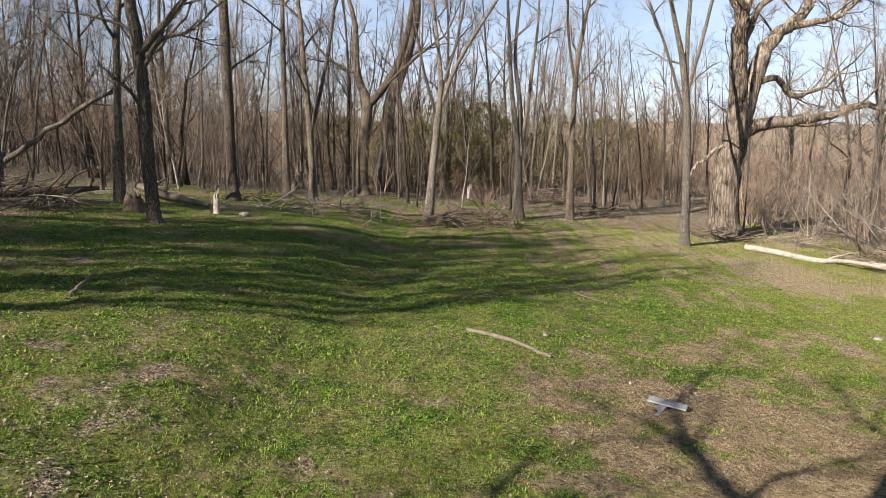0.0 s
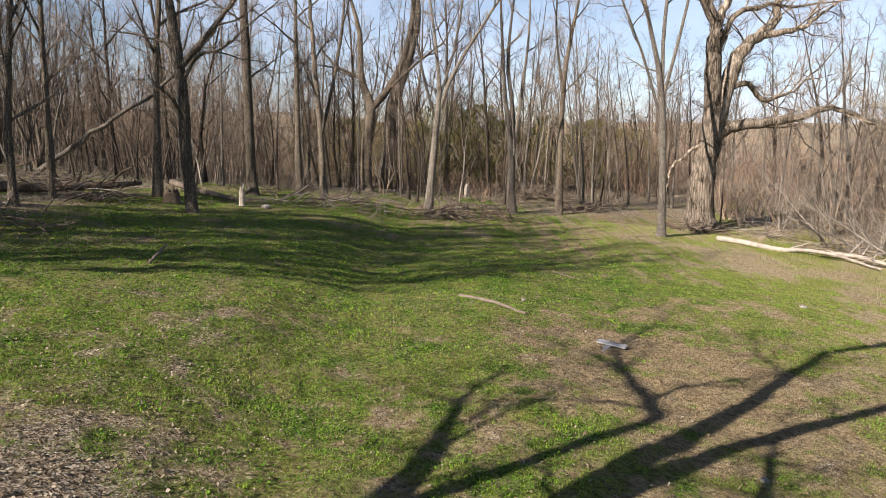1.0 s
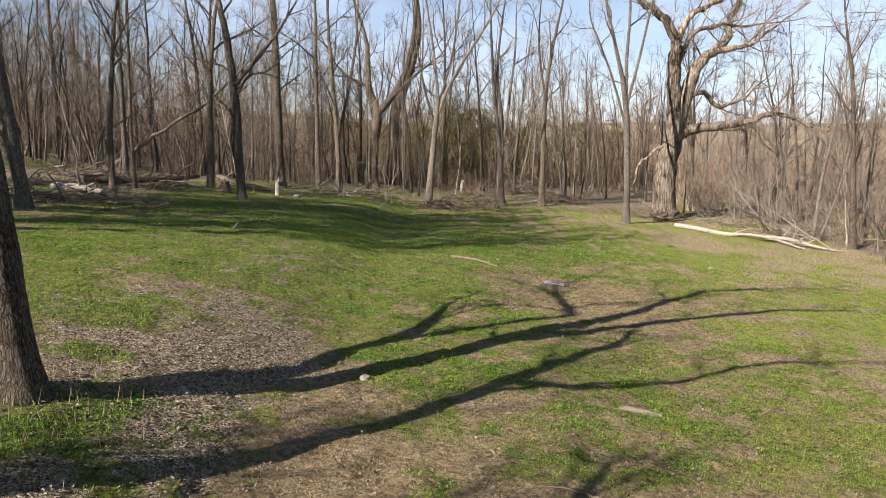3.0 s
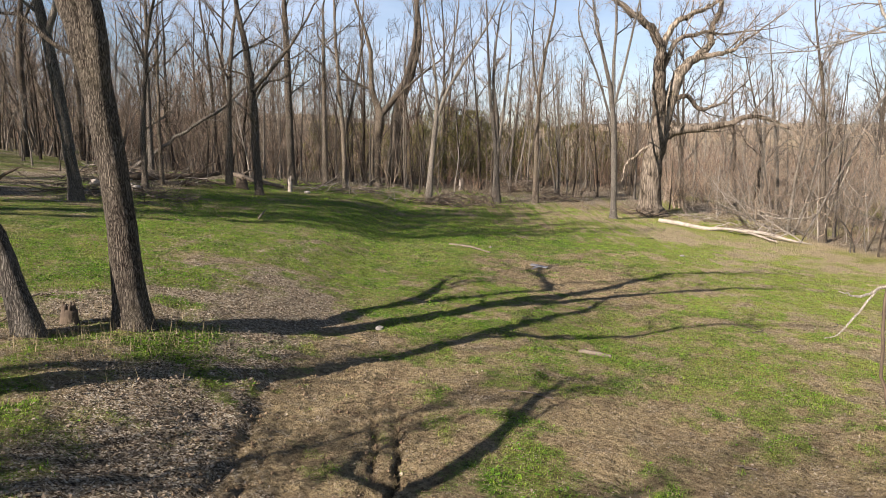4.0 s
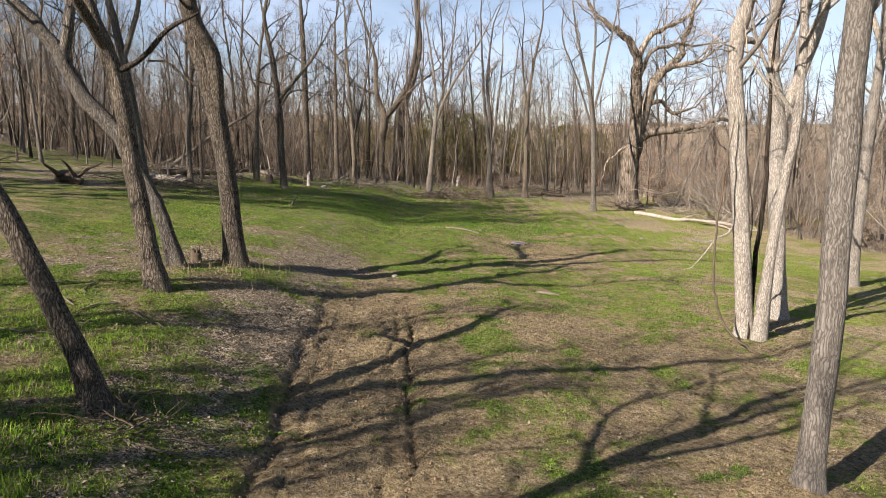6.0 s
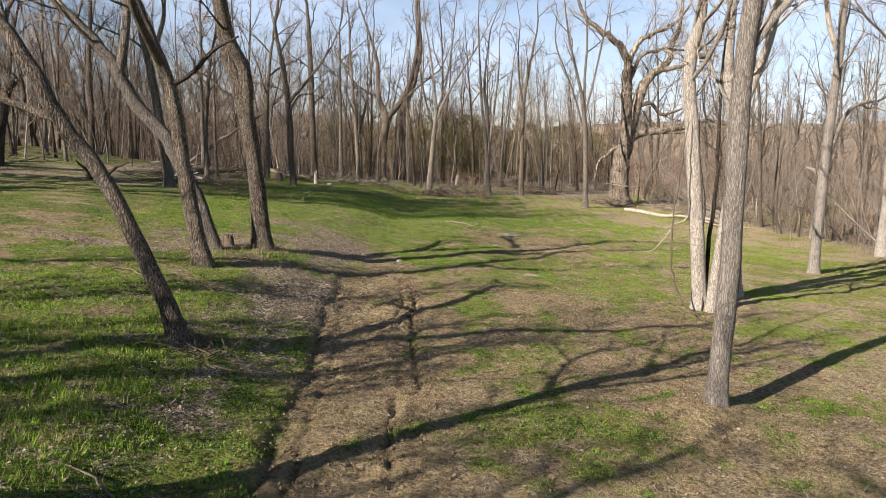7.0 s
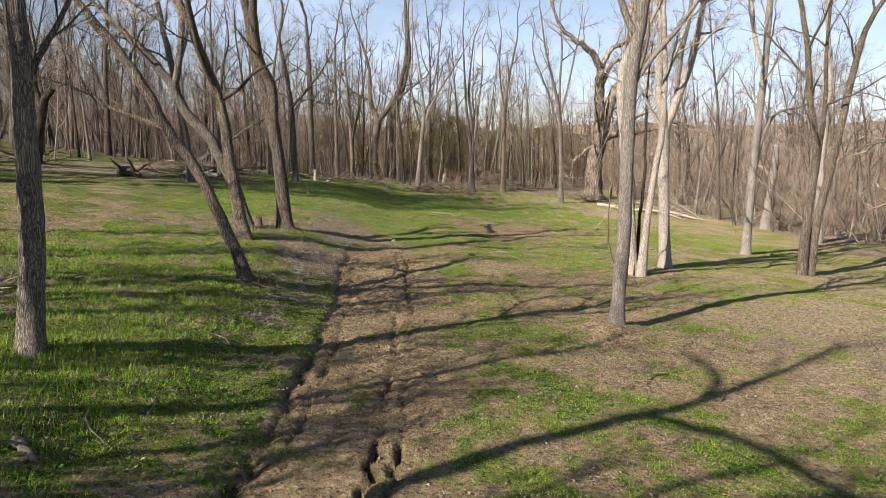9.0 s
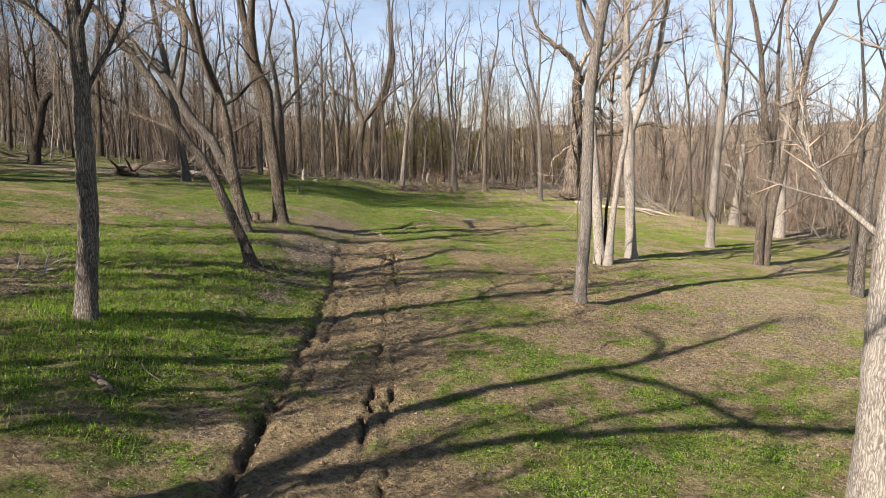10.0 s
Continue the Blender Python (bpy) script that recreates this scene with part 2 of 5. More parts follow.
# ---------------------------------------------------------------- ground form
def vnoise(x, y, seed=0):
    """Smooth noise from 0 to 1 on a unit lattice."""
    x, y = np.asarray(x, float), np.asarray(y, float)
    xi, yi = np.floor(x), np.floor(y)
    fx, fy = x - xi, y - yi
    fx, fy = fx * fx * (3 - 2 * fx), fy * fy * (3 - 2 * fy)

    def at(i, j):
        s = np.sin(i * 127.1 + j * 311.7 + seed * 74.7) * 43758.5453
        return s - np.floor(s)
    return (at(xi, yi) * (1 - fx) + at(xi + 1, yi) * fx) * (1 - fy) + (at(xi, yi + 1) * (1 - fx) + at(xi + 1, yi + 1) * fx) * fy


def fbm(x, y, seed=0, octaves=4):
    s, a, f, tot = 0, 1.0, 1.0, 0
    for o in range(octaves):
        s, tot = s + a * vnoise(x * f, y * f, seed + o * 13), tot + a
        a, f = a * 0.55, f * 2.03
    return s / tot


def smooth(e0, e1, v):
    k = np.clip((v - e0) / (e1 - e0), 0, 1)
    return k * k * (3 - 2 * k)


def blob(x, y, cx, cy, rx, ry):
    return np.exp(-((x - cx) / rx) ** 2 - ((y - cy) / ry) ** 2)


SLOPE_X = [-400, -200, -60, -30, -15, -8, -6, -3.7, -2.5, -1.5, 0, 1.1, 3, 6.4, 11, 15.4, 25, 40, 100, 300]
SLOPE_Z = [16, 14, 9, 4, 2.0, 1.32, 1.04, 0.75, 0.52, 0.12, 0.0, -0.07, -0.33, -0.5, -1.08, -1.5, -2.0, -2.3, -1.5, -1]
RUT_Y = [-24, -14.8, -12.4, -10.7, -8.0, -5.0, -3.0, -0.5]
RUT_L = [-1.5, -1.16, -1.17, -1.14, -1.24, -1.5, -1.6, -1.75]
RUT_R = [-0.4, -0.22, -0.22, -0.16, -0.25, -0.4, -0.5, -0.6]


def tracks(x, y):
    """Depth of the tyre ruts, 0 to 1, and the road bed, 0 to 1."""
    xl, xr = np.interp(y, RUT_Y, RUT_L), np.interp(y, RUT_Y, RUT_R)
    ends = 1 - smooth(-3.6, -1.2, y)
    wob = 0.07 * (vnoise(y * 1.3, 0 * y, 5) - 0.5) + 0.07 * (vnoise(y * 4.7, 0 * y, 15) - 0.5) + 0.04 * (vnoise(y * 13.0, 0 * y, 25) - 0.5)
    deep = 0
    for c, w, least in ((xl, 0.055, 0.5), (xl + 0.22, 0.028, 0.05), (xr, 0.032, 0.25), (xr + 0.2, 0.028, 0.12)):
        deep = np.maximum(deep, np.exp(-((x - c - wob) / w) ** 2) * (least + np.clip(1.7 * vnoise(y * 0.9 + c * 9, x * 0.5, 8) + 0.35 * vnoise(y * 5.3 + c * 5, x, 28) - 0.65, 0, 0.9) * (0.5 + 0.8 * vnoise(y * 11, x * 5, 18))))
    bed = smooth(xl - 0.15, xl + 0.02, x) * (1 - smooth(xr + 0.25, xr + 1.2, x)) * (1 - smooth(-3.0, 0.5, y))
    return deep * ends, bed


def rise(x, y):
    """The height of the ground."""
    x, y = np.asarray(x, float), np.asarray(y, float)
    z = sum(np.interp(x + d, SLOPE_X, SLOPE_Z) for d in (-0.4, 0.0, 0.4)) / 3
    k = smooth(18, 40, y) * np.clip(1 - (-12 - x) / 25, 0, 1)
    z = z * (1 - 0.65 * k)
    z = z + smooth(110, 420, y) * (11 + 6 * smooth(-20, 120, x) + 9 * (fbm(x / 70, y / 90, 41, 3) - 0.5)) + smooth(500, 1400, np.hypot(x, y)) * 6
    z = z + 0.09 * (fbm(x * 0.45, y * 0.45, 3) - 0.5) + 0.09 * (fbm(x * 1.6, y * 1.6, 4) - 0.5) + 0.055 * (fbm(x * 4.5, y * 4.5, 6, 3) - 0.5)
    deep, bed = tracks(x, y)
    z = z - 0.085 * deep + bed * (0.05 * (fbm(x * 5, y * 5, 9) - 0.5) + 0.03 * (fbm(x * 14, y * 9, 19, 2) - 0.5))
    edge = np.interp(y, RUT_Y, RUT_L)
    z = z + 0.05 * np.exp(-((x - edge + 0.24) / 0.14) ** 2) * (1 - smooth(-3, 0, y)) * vnoise(y * 1.7, x * 0.3, 17)
    z = z + 0.14 * blob(x, y, 3.15, -7.75, 0.6, 0.55)
    mud = blob(x, y, 2.4, 6.6, 2.6, 2.6)
    return z + 0.05 * mud * (fbm(x * 4, y * 4, 11) - 0.5)


def covers(x, y):
    """Turf, dead leaves and darker soil of the track, each from 0 to 1."""
    deep, bed = tracks(x, y)
    n = fbm(x * 0.55, y * 0.8, 21)
    m = fbm(x * 1.9, y * 1.9, 22)
    woods = np.maximum(smooth(24, 31, y + 5 * (n - 0.5)), np.maximum(smooth(-7.0, -9.5, x) * smooth(4, 9, y), smooth(15.5, 19.0, x)))
    q = fbm(x * 5.2, y * 5.2, 23, 3)
    g = 0.52 + 1.4 * (n - 0.5) + 1.4 * (m - 0.5) + 1.5 * (q - 0.5)
    g = g - 0.1 * smooth(1.0, 3.0, x) * smooth(6.0, 2.0, y) + 0.3 * blob(x, y, -9, 2, 6, 8) + 0.6 * blob(x, y, -3.2, -13.0, 1.5, 2.6) + 0.65 * blob(x, y, -1.5, 12, 6, 5) + 0.35 * blob(x, y, 0.2, 6.5, 1.9, 4.5) + 0.3 * blob(x, y, -4.5, -7, 2.0, 2.5) + 0.4 * blob(x, y, -2.6, -11, 1.0, 2.5)
    g = g + 0.3 * blob(x, y, 4.2, 3.0, 3.0, 1.8) + 0.35 * blob(x, y, 7, 14, 3, 2) + 0.25 * blob(x, y, -5, 4, 3, 4) + 0.3 * blob(x, y, 5.5, -14, 1.5, 2) + 0.3 * blob(x, y, 10.5, 6, 4, 6) + 0.25 * blob(x, y, 8.5, 20, 4, 2.5)
    g = g - 0.95 * blob(x, y, 2.7, 6.4, 2.1, 3.0) - 0.45 * blob(x, y, 10.5, 17.5, 5, 5) - 0.62 * bed - 0.5 * blob(x, y, -2.5, 0.8, 1.25, 1.7)
    g = g - 0.35 * blob(x, y, -3.3, 4.4, 1.5, 2.2) - 0.18 * blob(x, y, 5.5, -9, 3.5, 5) - 0.4 * blob(x, y, 3.2, -7.7, 0.8, 0.7) - 0.35 * blob(x, y, 1.4, -2.6, 3.0, 1.6) - 0.45 * woods - 0.3 * smooth(-2.7, -2.2, x) * smooth(-1.5, -1.8, x) * smooth(1, -1, y) * smooth(-12, -9, y)
    g = g + 0.45 * smooth(-12.5, -15.5, x) * smooth(5.0, 8.0, y) * (1 - smooth(20, 28, y)) - 0.5 * blob(x, y, -5.6, -3.2, 1.6, 0.5) - 0.5 * blob(x, y, -4.9, -6.6, 1.6, 0.45) - 0.45 * blob(x, y, -5.0, -1.2, 1.8, 0.9) - 0.4 * blob(x, y, -5.0, -11.2, 1.0, 0.4)
    g = g + 0.8 * blob(x, y, 1, 33, 4, 3) * (n > 0.45) + 0.5 * smooth(-18, -30, x) * (1 - smooth(22, 34, y)) - 0.8 * smooth(36, 46, y)
    l = 0.2 + 0.7 * (0.5 - m) + 0.6 * (0.5 - q) + 0.8 * blob(x, y, -2.6, 0.7, 1.15, 1.6) + 0.55 * smooth(-3.3, -2.4, x) * smooth(-1.4, -1.8, x) * smooth(3, 0, y) * smooth(-13, -9, y)
    l = l + 0.5 * woods + 0.2 * blob(x, y, -4.2, -1, 1.3, 3.5) + 0.45 * blob(x, y, -3.2, 4.6, 1.5, 2.2) + 0.12 * blob(x, y, -1.7, -14.2, 0.5, 0.6) + 0.2 * blob(x, y, 7, -8, 3, 4)
    l = l + 0.5 * blob(x, y, -5.6, -3.2, 1.6, 0.5) + 0.5 * blob(x, y, -4.9, -6.6, 1.6, 0.45) + 0.5 * blob(x, y, -5.0, -1.2, 1.8, 0.9) + 0.4 * blob(x, y, -2.0, -6.2, 0.6, 3.0) + 0.4 * blob(x, y, -5.0, -11.2, 1.0, 0.4)
    # soil colour darkens with rut depth, and in random patches of the bed
    dark_soil = np.clip(1.2 * deep + 0.25 * (m > 0.6) * bed, 0, 1)
    return np.clip(g, 0, 1), np.clip(l, 0, 1), dark_soil


# ---------------------------------------------------------------- mesh helpers
def mesh_from(name, verts, faces, mat, smooth_faces=False):
    """A mesh from arrays: verts (n, 3), faces (m, k)."""
    verts, faces = np.asarray(verts, np.float32), np.asarray(faces, np.int32)
    me = bpy.data.meshes.new(name)
    m, k = faces.shape
    me.vertices.add(len(verts))
    me.vertices.foreach_set("co", verts.ravel())
    me.loops.add(m * k)
    me.loops.foreach_set("vertex_index", faces.ravel())
    me.polygons.add(m)
    me.polygons.foreach_set("loop_start", np.arange(m, dtype=np.int32) * k)
    me.polygons.foreach_set("loop_total", np.full(m, k, np.int32))
    me.polygons.foreach_set("use_smooth", np.full(m, smooth_faces))
    me.update(calc_edges=True)
    me.materials.append(mat)
    return me


class Tubes:
    """Gathers tapered tubes into one mesh."""

    def __init__(self):
        self.v, self.q, self.t, self.n = [], [], [], 0

    def tube(self, pts, radii, sides, point=False, lumps=0.0, cap=False):
        p, r = np.asarray(pts, float), np.asarray(radii, float)
        tan = np.gradient(p, axis=0)
        tan /= np.linalg.norm(tan, axis=1)[:, None] + 1e-9
        ref = np.zeros(3)
        ref[np.argmin(np.abs(tan.mean(0)))] = 1
        a = np.cross(tan, ref)
        a /= np.linalg.norm(a, axis=1)[:, None] + 1e-9
        b = np.cross(tan, a)
        th = np.arange(sides) * (2 * math.pi / sides)
        n = len(p)
        rr = np.repeat(r[:, None], sides, 1)
        if lumps:
            s = (p[:, 2:3] * 0.9 + p[:, 0:1] * 3.1)
            rr = rr * (1 + lumps * (np.sin(3 * th + s * 1.3) * 0.5 + np.sin(5 * th - s * 2.1 + 1) * 0.35 + np.sin(2 * th + s * 4.3) * 0.3))
        ring = p[:, None] + rr[:, :, None] * (np.cos(th)[None, :, None] * a[:, None] + np.sin(th)[None, :, None] * b[:, None])
        rings = n - 1 if point else n
        v = ring[:rings].reshape(-1, 3)
        i = np.arange(sides)
        j = (i + 1) % sides
        for s in range(rings - 1):
            o = self.n + s * sides
            self.q.append(np.stack([o + i, o + j, o + sides + j, o + sides + i], 1))
        self.v.append(v)
        o = self.n + (rings - 1) * sides
        self.n += len(v)
        if point or cap:
            self.v.append(p[-1:] if point else p[-1:] + tan[-1:] * r[-1] * 0.15)
            self.t.append(np.stack([o + i, o + j, np.full(sides, self.n)], 1))
            self.n += 1

    def mesh(self, name, mat, smooth_faces=True):
        v = np.concatenate(self.v)
        faces = [f for a in self.q for f in a.tolist()] + [f for a in self.t for f in a.tolist()]
        me = bpy.data.meshes.new(name)
        me.from_pydata(v.tolist(), [], faces)
        me.polygons.foreach_set("use_smooth", np.full(len(me.polygons), smooth_faces))
        me.materials.append(mat)
        return me


def part(name, me, parent, label="", place=None):
    """Links a mesh as one object under a thing."""
    ob = new(name, me)
    ob.parent = parent
    if place is not None:
        ob.matrix_basis = place
    return tagged(ob, label) if label else ob


def thing(name, label, category, group="", place=None):
    ob = new(name)
    ob.empty_display_size = 0.2
    if place is not None:
        ob.matrix_basis = place
    return tagged(ob, label, category, group)


# ---------------------------------------------------------------- ground sheet
def spaced(lo, hi, step, far_lo, far_hi, growth=1.13):
    core = list(np.arange(lo, hi, step))
    s, a = step, core[-1]
    while a < far_hi:
        s *= growth
        a += s
        core.append(a)
    s, a = step, core[0]
    while a > far_lo:
        s *= growth
        a -= s
        core.insert(0, a)
    return np.array(core)


def build_ground():
    xs, ys = spaced(-6, 8.5, 0.085, -1600, 1600), spaced(-15.5, 10, 0.09, -1200, 1800)
    xs = np.unique(np.concatenate([xs[(xs < -2.0) | (xs > 0.25)], np.arange(-2.0, 0.25, 0.03)]))      # finer across the tyre tracks
    gx, gy = np.meshgrid(xs, ys)
    x, y = gx.ravel(), gy.ravel()
    z = rise(x, y)
    nx, ny = len(xs), len(ys)
    i, j = np.meshgrid(np.arange(nx - 1), np.arange(ny - 1))
    o = (j * nx + i).ravel()
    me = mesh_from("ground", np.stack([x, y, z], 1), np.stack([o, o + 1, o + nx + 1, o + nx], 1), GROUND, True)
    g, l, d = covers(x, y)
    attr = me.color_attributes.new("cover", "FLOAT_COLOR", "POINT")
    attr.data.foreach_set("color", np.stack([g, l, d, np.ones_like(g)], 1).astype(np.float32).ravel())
    tagged(new("ground", me), "clearing of patchy green grass, bare brown soil and dead leaves", "ground", kind="structure")


build_ground()


# ---------------------------------------------------------------- trees
def spline(pts, n):
    """A smooth line of n points through control points (any width)."""
    p = np.asarray(pts, float)
    s = np.linspace(0, len(p) - 1, n)
    i = np.clip(s.astype(int), 0, len(p) - 2)
    f = (s - i)[:, None]
    a, b = p[np.maximum(i - 1, 0)], p[i]
    c, d = p[i + 1], p[np.minimum(i + 2, len(p) - 1)]
    return 0.5 * (2 * b + (c - a) * f + (2 * a - 5 * b + 4 * c - d) * f ** 2 + (3 * b - a - 3 * c + d) * f ** 3)


def wander(rng, p, d, length, n, wob, up):
    """A winding line from p along d; rng is a numpy generator."""
    pts = [np.array(p, float)]
    d = np.array(d, float)
    for _ in range(n):
        d = d + rng.normal(0, wob, 3) + np.array((0, 0, up))
        d /= np.linalg.norm(d)
        pts.append(pts[-1] + d * (length / n))
    return np.array(pts)


def unit(x, y, z):
    s = 1.0 / math.sqrt(x * x + y * y + z * z + 1e-12)
    return x * s, y * s, z * s


def frame_of(t):
    x, y, z = t
    a = unit(-y, x, 0) if abs(z) < 0.9 else unit(0, -z, y)
    return a, (y * a[2] - z * a[1], z * a[0] - x * a[2], x * a[1] - y * a[0])


def aside(t, angle, turn):
    """The direction t, turned aside by angle."""
    t = unit(*t)
    a, b = frame_of(t)
    c, s, u, v = math.cos(angle), math.sin(angle), math.cos(turn), math.sin(turn)
    return tuple(t[i] * c + (a[i] * u + b[i] * v) * s for i in range(3))


class Shoots:
    """Gathers a branch with its side shoots into one mesh: bark on the wood, another colour on the twigs."""

    def __init__(self):
        self.v, self.f, self.m = [], [], []

    def tube(self, pts, radii, sides, slot):
        """A tapered shoot that ends in a point."""
        o, n = len(self.v), len(pts)
        e, s = pts[-1], pts[0]
        a, b = frame_of(unit(e[0] - s[0], e[1] - s[1], e[2] - s[2]))
        ring = [(math.cos(6.2832 * i / sides), math.sin(6.2832 * i / sides)) for i in range(sides)]
        for p, r in zip(pts[:-1], radii):
            for c, q in ring:
                self.v.append((p[0] + r * (a[0] * c + b[0] * q), p[1] + r * (a[1] * c + b[1] * q), p[2] + r * (a[2] * c + b[2] * q)))
        self.v.append(tuple(e))
        for k in range(n - 2):
            for i in range(sides):
                j = (i + 1) % sides
                self.f.append((o + k * sides + i, o + k * sides + j, o + (k + 1) * sides + j, o + (k + 1) * sides + i))
        t, last = o + (n - 2) * sides, len(self.v) - 1
        for i in range(sides):
            self.f.append((t + i, t + (i + 1) % sides, last))
        self.m += [slot] * ((n - 2) * sides + sides)

    def shoot(self, rnd, p, d, length, r0, level, counts, thick, lift):
        """A shoot from p along d with its side shoots; the last level is bare spikes."""
        last = level >= len(counts)
        segs = (5, 3, 1, 1)[level] if not last else 1
        wob = (0.15, 0.2, 0.22, 0.2)[min(level, 3)]
        pts, step = [tuple(p)], length / segs
        for _ in range(segs):
            d = unit(d[0] + rnd.gauss(0, wob), d[1] + rnd.gauss(0, wob), d[2] + rnd.gauss(0, wob) + lift)
            q = pts[-1]
            pts.append((q[0] + d[0] * step, q[1] + d[1] * step, q[2] + d[2] * step))
        r1 = max(r0 * 0.3, 0.004 * thick)
        radii = [r0 + (r1 - r0) * i / segs for i in range(segs + 1)]
        self.tube(pts, radii, 5 if level == 0 else 3, 0 if level < 2 else 1)
        if last:
            return
        n, turn, t0 = counts[level], rnd.uniform(0, 6.28), (0.22, 0.15, 0.1)[min(level, 2)]
        for i in range(n):
            t = (t0 + (1 - t0) * (i + rnd.uniform(0.1, 0.9)) / n) * segs
            k = min(int(t), segs - 1)
            f, a, b = t - k, pts[k], pts[k + 1]
            turn += 2.4 + rnd.uniform(-0.6, 0.6)
            q = tuple(a[c] + (b[c] - a[c]) * f for c in range(3))
            dd = aside((b[0] - a[0], b[1] - a[1], b[2] - a[2]), rnd.uniform(0.4, 1.0), turn)
            ln = length * (0.5, 0.48, 0.5)[min(level, 2)] * (1.15 - 0.6 * t / segs) * rnd.uniform(0.6, 1.25)
            rr = min(radii[k] * 0.65, (0.009 * ln + 0.006) if level == 0 else 0.0085 * thick)
            self.shoot(rnd, q, dd, ln, rr, level + 1, counts, thick, lift * 0.6)

    def mesh(self, name, bark, twig):
        me = bpy.data.meshes.new(name)
        me.from_pydata(self.v, [], self.f)
        me.polygons.foreach_set("use_smooth", [True] * len(self.f))
        me.polygons.foreach_set("material_index", self.m)
        me.materials.append(bark)
        me.materials.append(twig)
        return me


def limbs_along(pts, radii, rnd, n, t0, length, angle=(0.5, 1.15)):
    """Where limbs leave a trunk: place, direction, length and radius of each."""
    turn = rnd.uniform(0, 6.28)
    last = len(pts) - 1
    for i in range(n):
        t = t0 + (0.99 - t0) * (i + rnd.uniform(0.1, 0.9)) / n
        k = min(int(t * last), last - 1)
        f = t * last - k
        p = pts[k] + (pts[k + 1] - pts[k]) * f
        r = radii[k] + (radii[k + 1] - radii[k]) * f
        turn += 2.4 + rnd.uniform(-0.5, 0.5)
        ln = length * (1.2 - 0.7 * t) * rnd.uniform(0.6, 1.25)
        yield tuple(p), aside(tuple(pts[k + 1] - pts[k]), rnd.uniform(*angle), turn), ln, min(r * 0.65, 0.013 * ln + 0.012)


def woodland_tree(label, seed, height, radius, first, limbs, counts, limb, bark, twig, place, stems=1, lean=0.05, thick=1.0, bend=0.035, joined=False):
    """A bare tree with a slim trunk and rising limbs; far ones have their crown in one piece."""
    rng, rnd = np.random.default_rng(seed), random.Random(seed)
    root = thing("tree", label, "tree", "bare trees of the wood", place)
    crown = Shoots()
    for s in range(stems):
        d = np.array((rng.normal(0, lean), rng.normal(0, lean), 1.0)) + (0 if stems == 1 else 1) * np.array((*rng.normal(0, 0.16, 2), 0))
        h = height * (1 if s == 0 else rng.uniform(0.7, 1.0))
        pts = wander(rng, (rng.normal(0, 0.08) * (stems > 1), rng.normal(0, 0.08) * (stems > 1), -0.15), d, h, 12, bend, 0.02)
        u = np.linspace(0, 1, len(pts))
        rr = radius * (1 - 0.93 * u ** 0.9) * (1 + 0.45 * np.exp(-u * 22)) * (1 if s == 0 else 0.75)
        trunk = Tubes()
        trunk.tube(pts, rr, 8, point=True, lumps=0.05)
        part("trunk", trunk.mesh("trunk", bark), root)
        for p, dd, ln, r in limbs_along(pts, rr, rnd, limbs, first, limb, (0.3, 0.85)):
            branch = crown if joined else Shoots()
            branch.shoot(rnd, p, dd, ln, r, 0, counts, thick, 0.11)
            if not joined:
                part("branch", branch.mesh("branch", bark, twig), root)
    if joined:
        tagged(part("crown", crown.mesh("crown", bark, twig), root), kind="stuff")
    return root


def hero_tree(name, label, x, y, stems, bark, twig, seed, limbs=8, counts=(6, 7, 3), limb=2.5, extend=3.5, t0=0.35, sides=16, depth=0.0, flare=1.3, group="", bare=(), crook=0.012, thick=1.35):
    """A tree whose trunk and main limbs follow given lines: each point is the way sideways, the height, the radius and, where given, the way back."""
    rng, rnd = np.random.default_rng(seed), random.Random(seed)
    root = thing(name, label, "tree", group, pose(x, y, float(rise(x, y))))
    for s, line in enumerate(stems):
        low = line[0][1]
        line = [(k[0], k[3] if len(k) > 3 else depth * 0.12 * (k[1] - low) * (1 if s % 2 else -0.6) if s else 0.0, k[1], k[2]) for k in line]
        if s == 0:
            a, b, c, r = line[0]
            line[0] = (a, b, min(c, -0.12), r * flare)
        n = max(8, 4 * len(line))
        curve = spline(line, n)
        pts, rr = curve[:, :3], np.maximum(curve[:, 3], 0.006)
        pts = pts + rng.normal(0, crook, pts.shape) * np.linspace(0.1, 1, n)[:, None]
        if extend and s not in bare:
            d = pts[-1] - pts[-4]
            d = d / np.linalg.norm(d) + np.array((0, 0, 0.35))
            more = wander(rng, pts[-1], d, extend * (0.6 + rr[-1] * 9), 7, 0.14, 0.06)[1:]
            pts, rr = np.concatenate([pts, more]), np.concatenate([rr, np.linspace(rr[-1] * 0.9, 0.01, 7)])
        tubes = Tubes()
        tubes.tube(pts, rr, sides if s == 0 else max(8, sides - 5), point=s not in bare, lumps=0.06, cap=s in bare)
        kind = "trunk" if s == 0 else "limb"
        part(kind, tubes.mesh(kind, bark), root)
        if s not in bare:
            for p, dd, ln, r in limbs_along(pts, rr, rnd, limbs if s == 0 else max(3, limbs - 2), t0 if s == 0 else 0.3, limb * (1 if s == 0 else 0.8)):
                branch = Shoots()
                branch.shoot(rnd, p, dd, ln, r, 0, counts, thick, 0.08)
                part("branch", branch.mesh("branch", bark, twig), root)
    return root


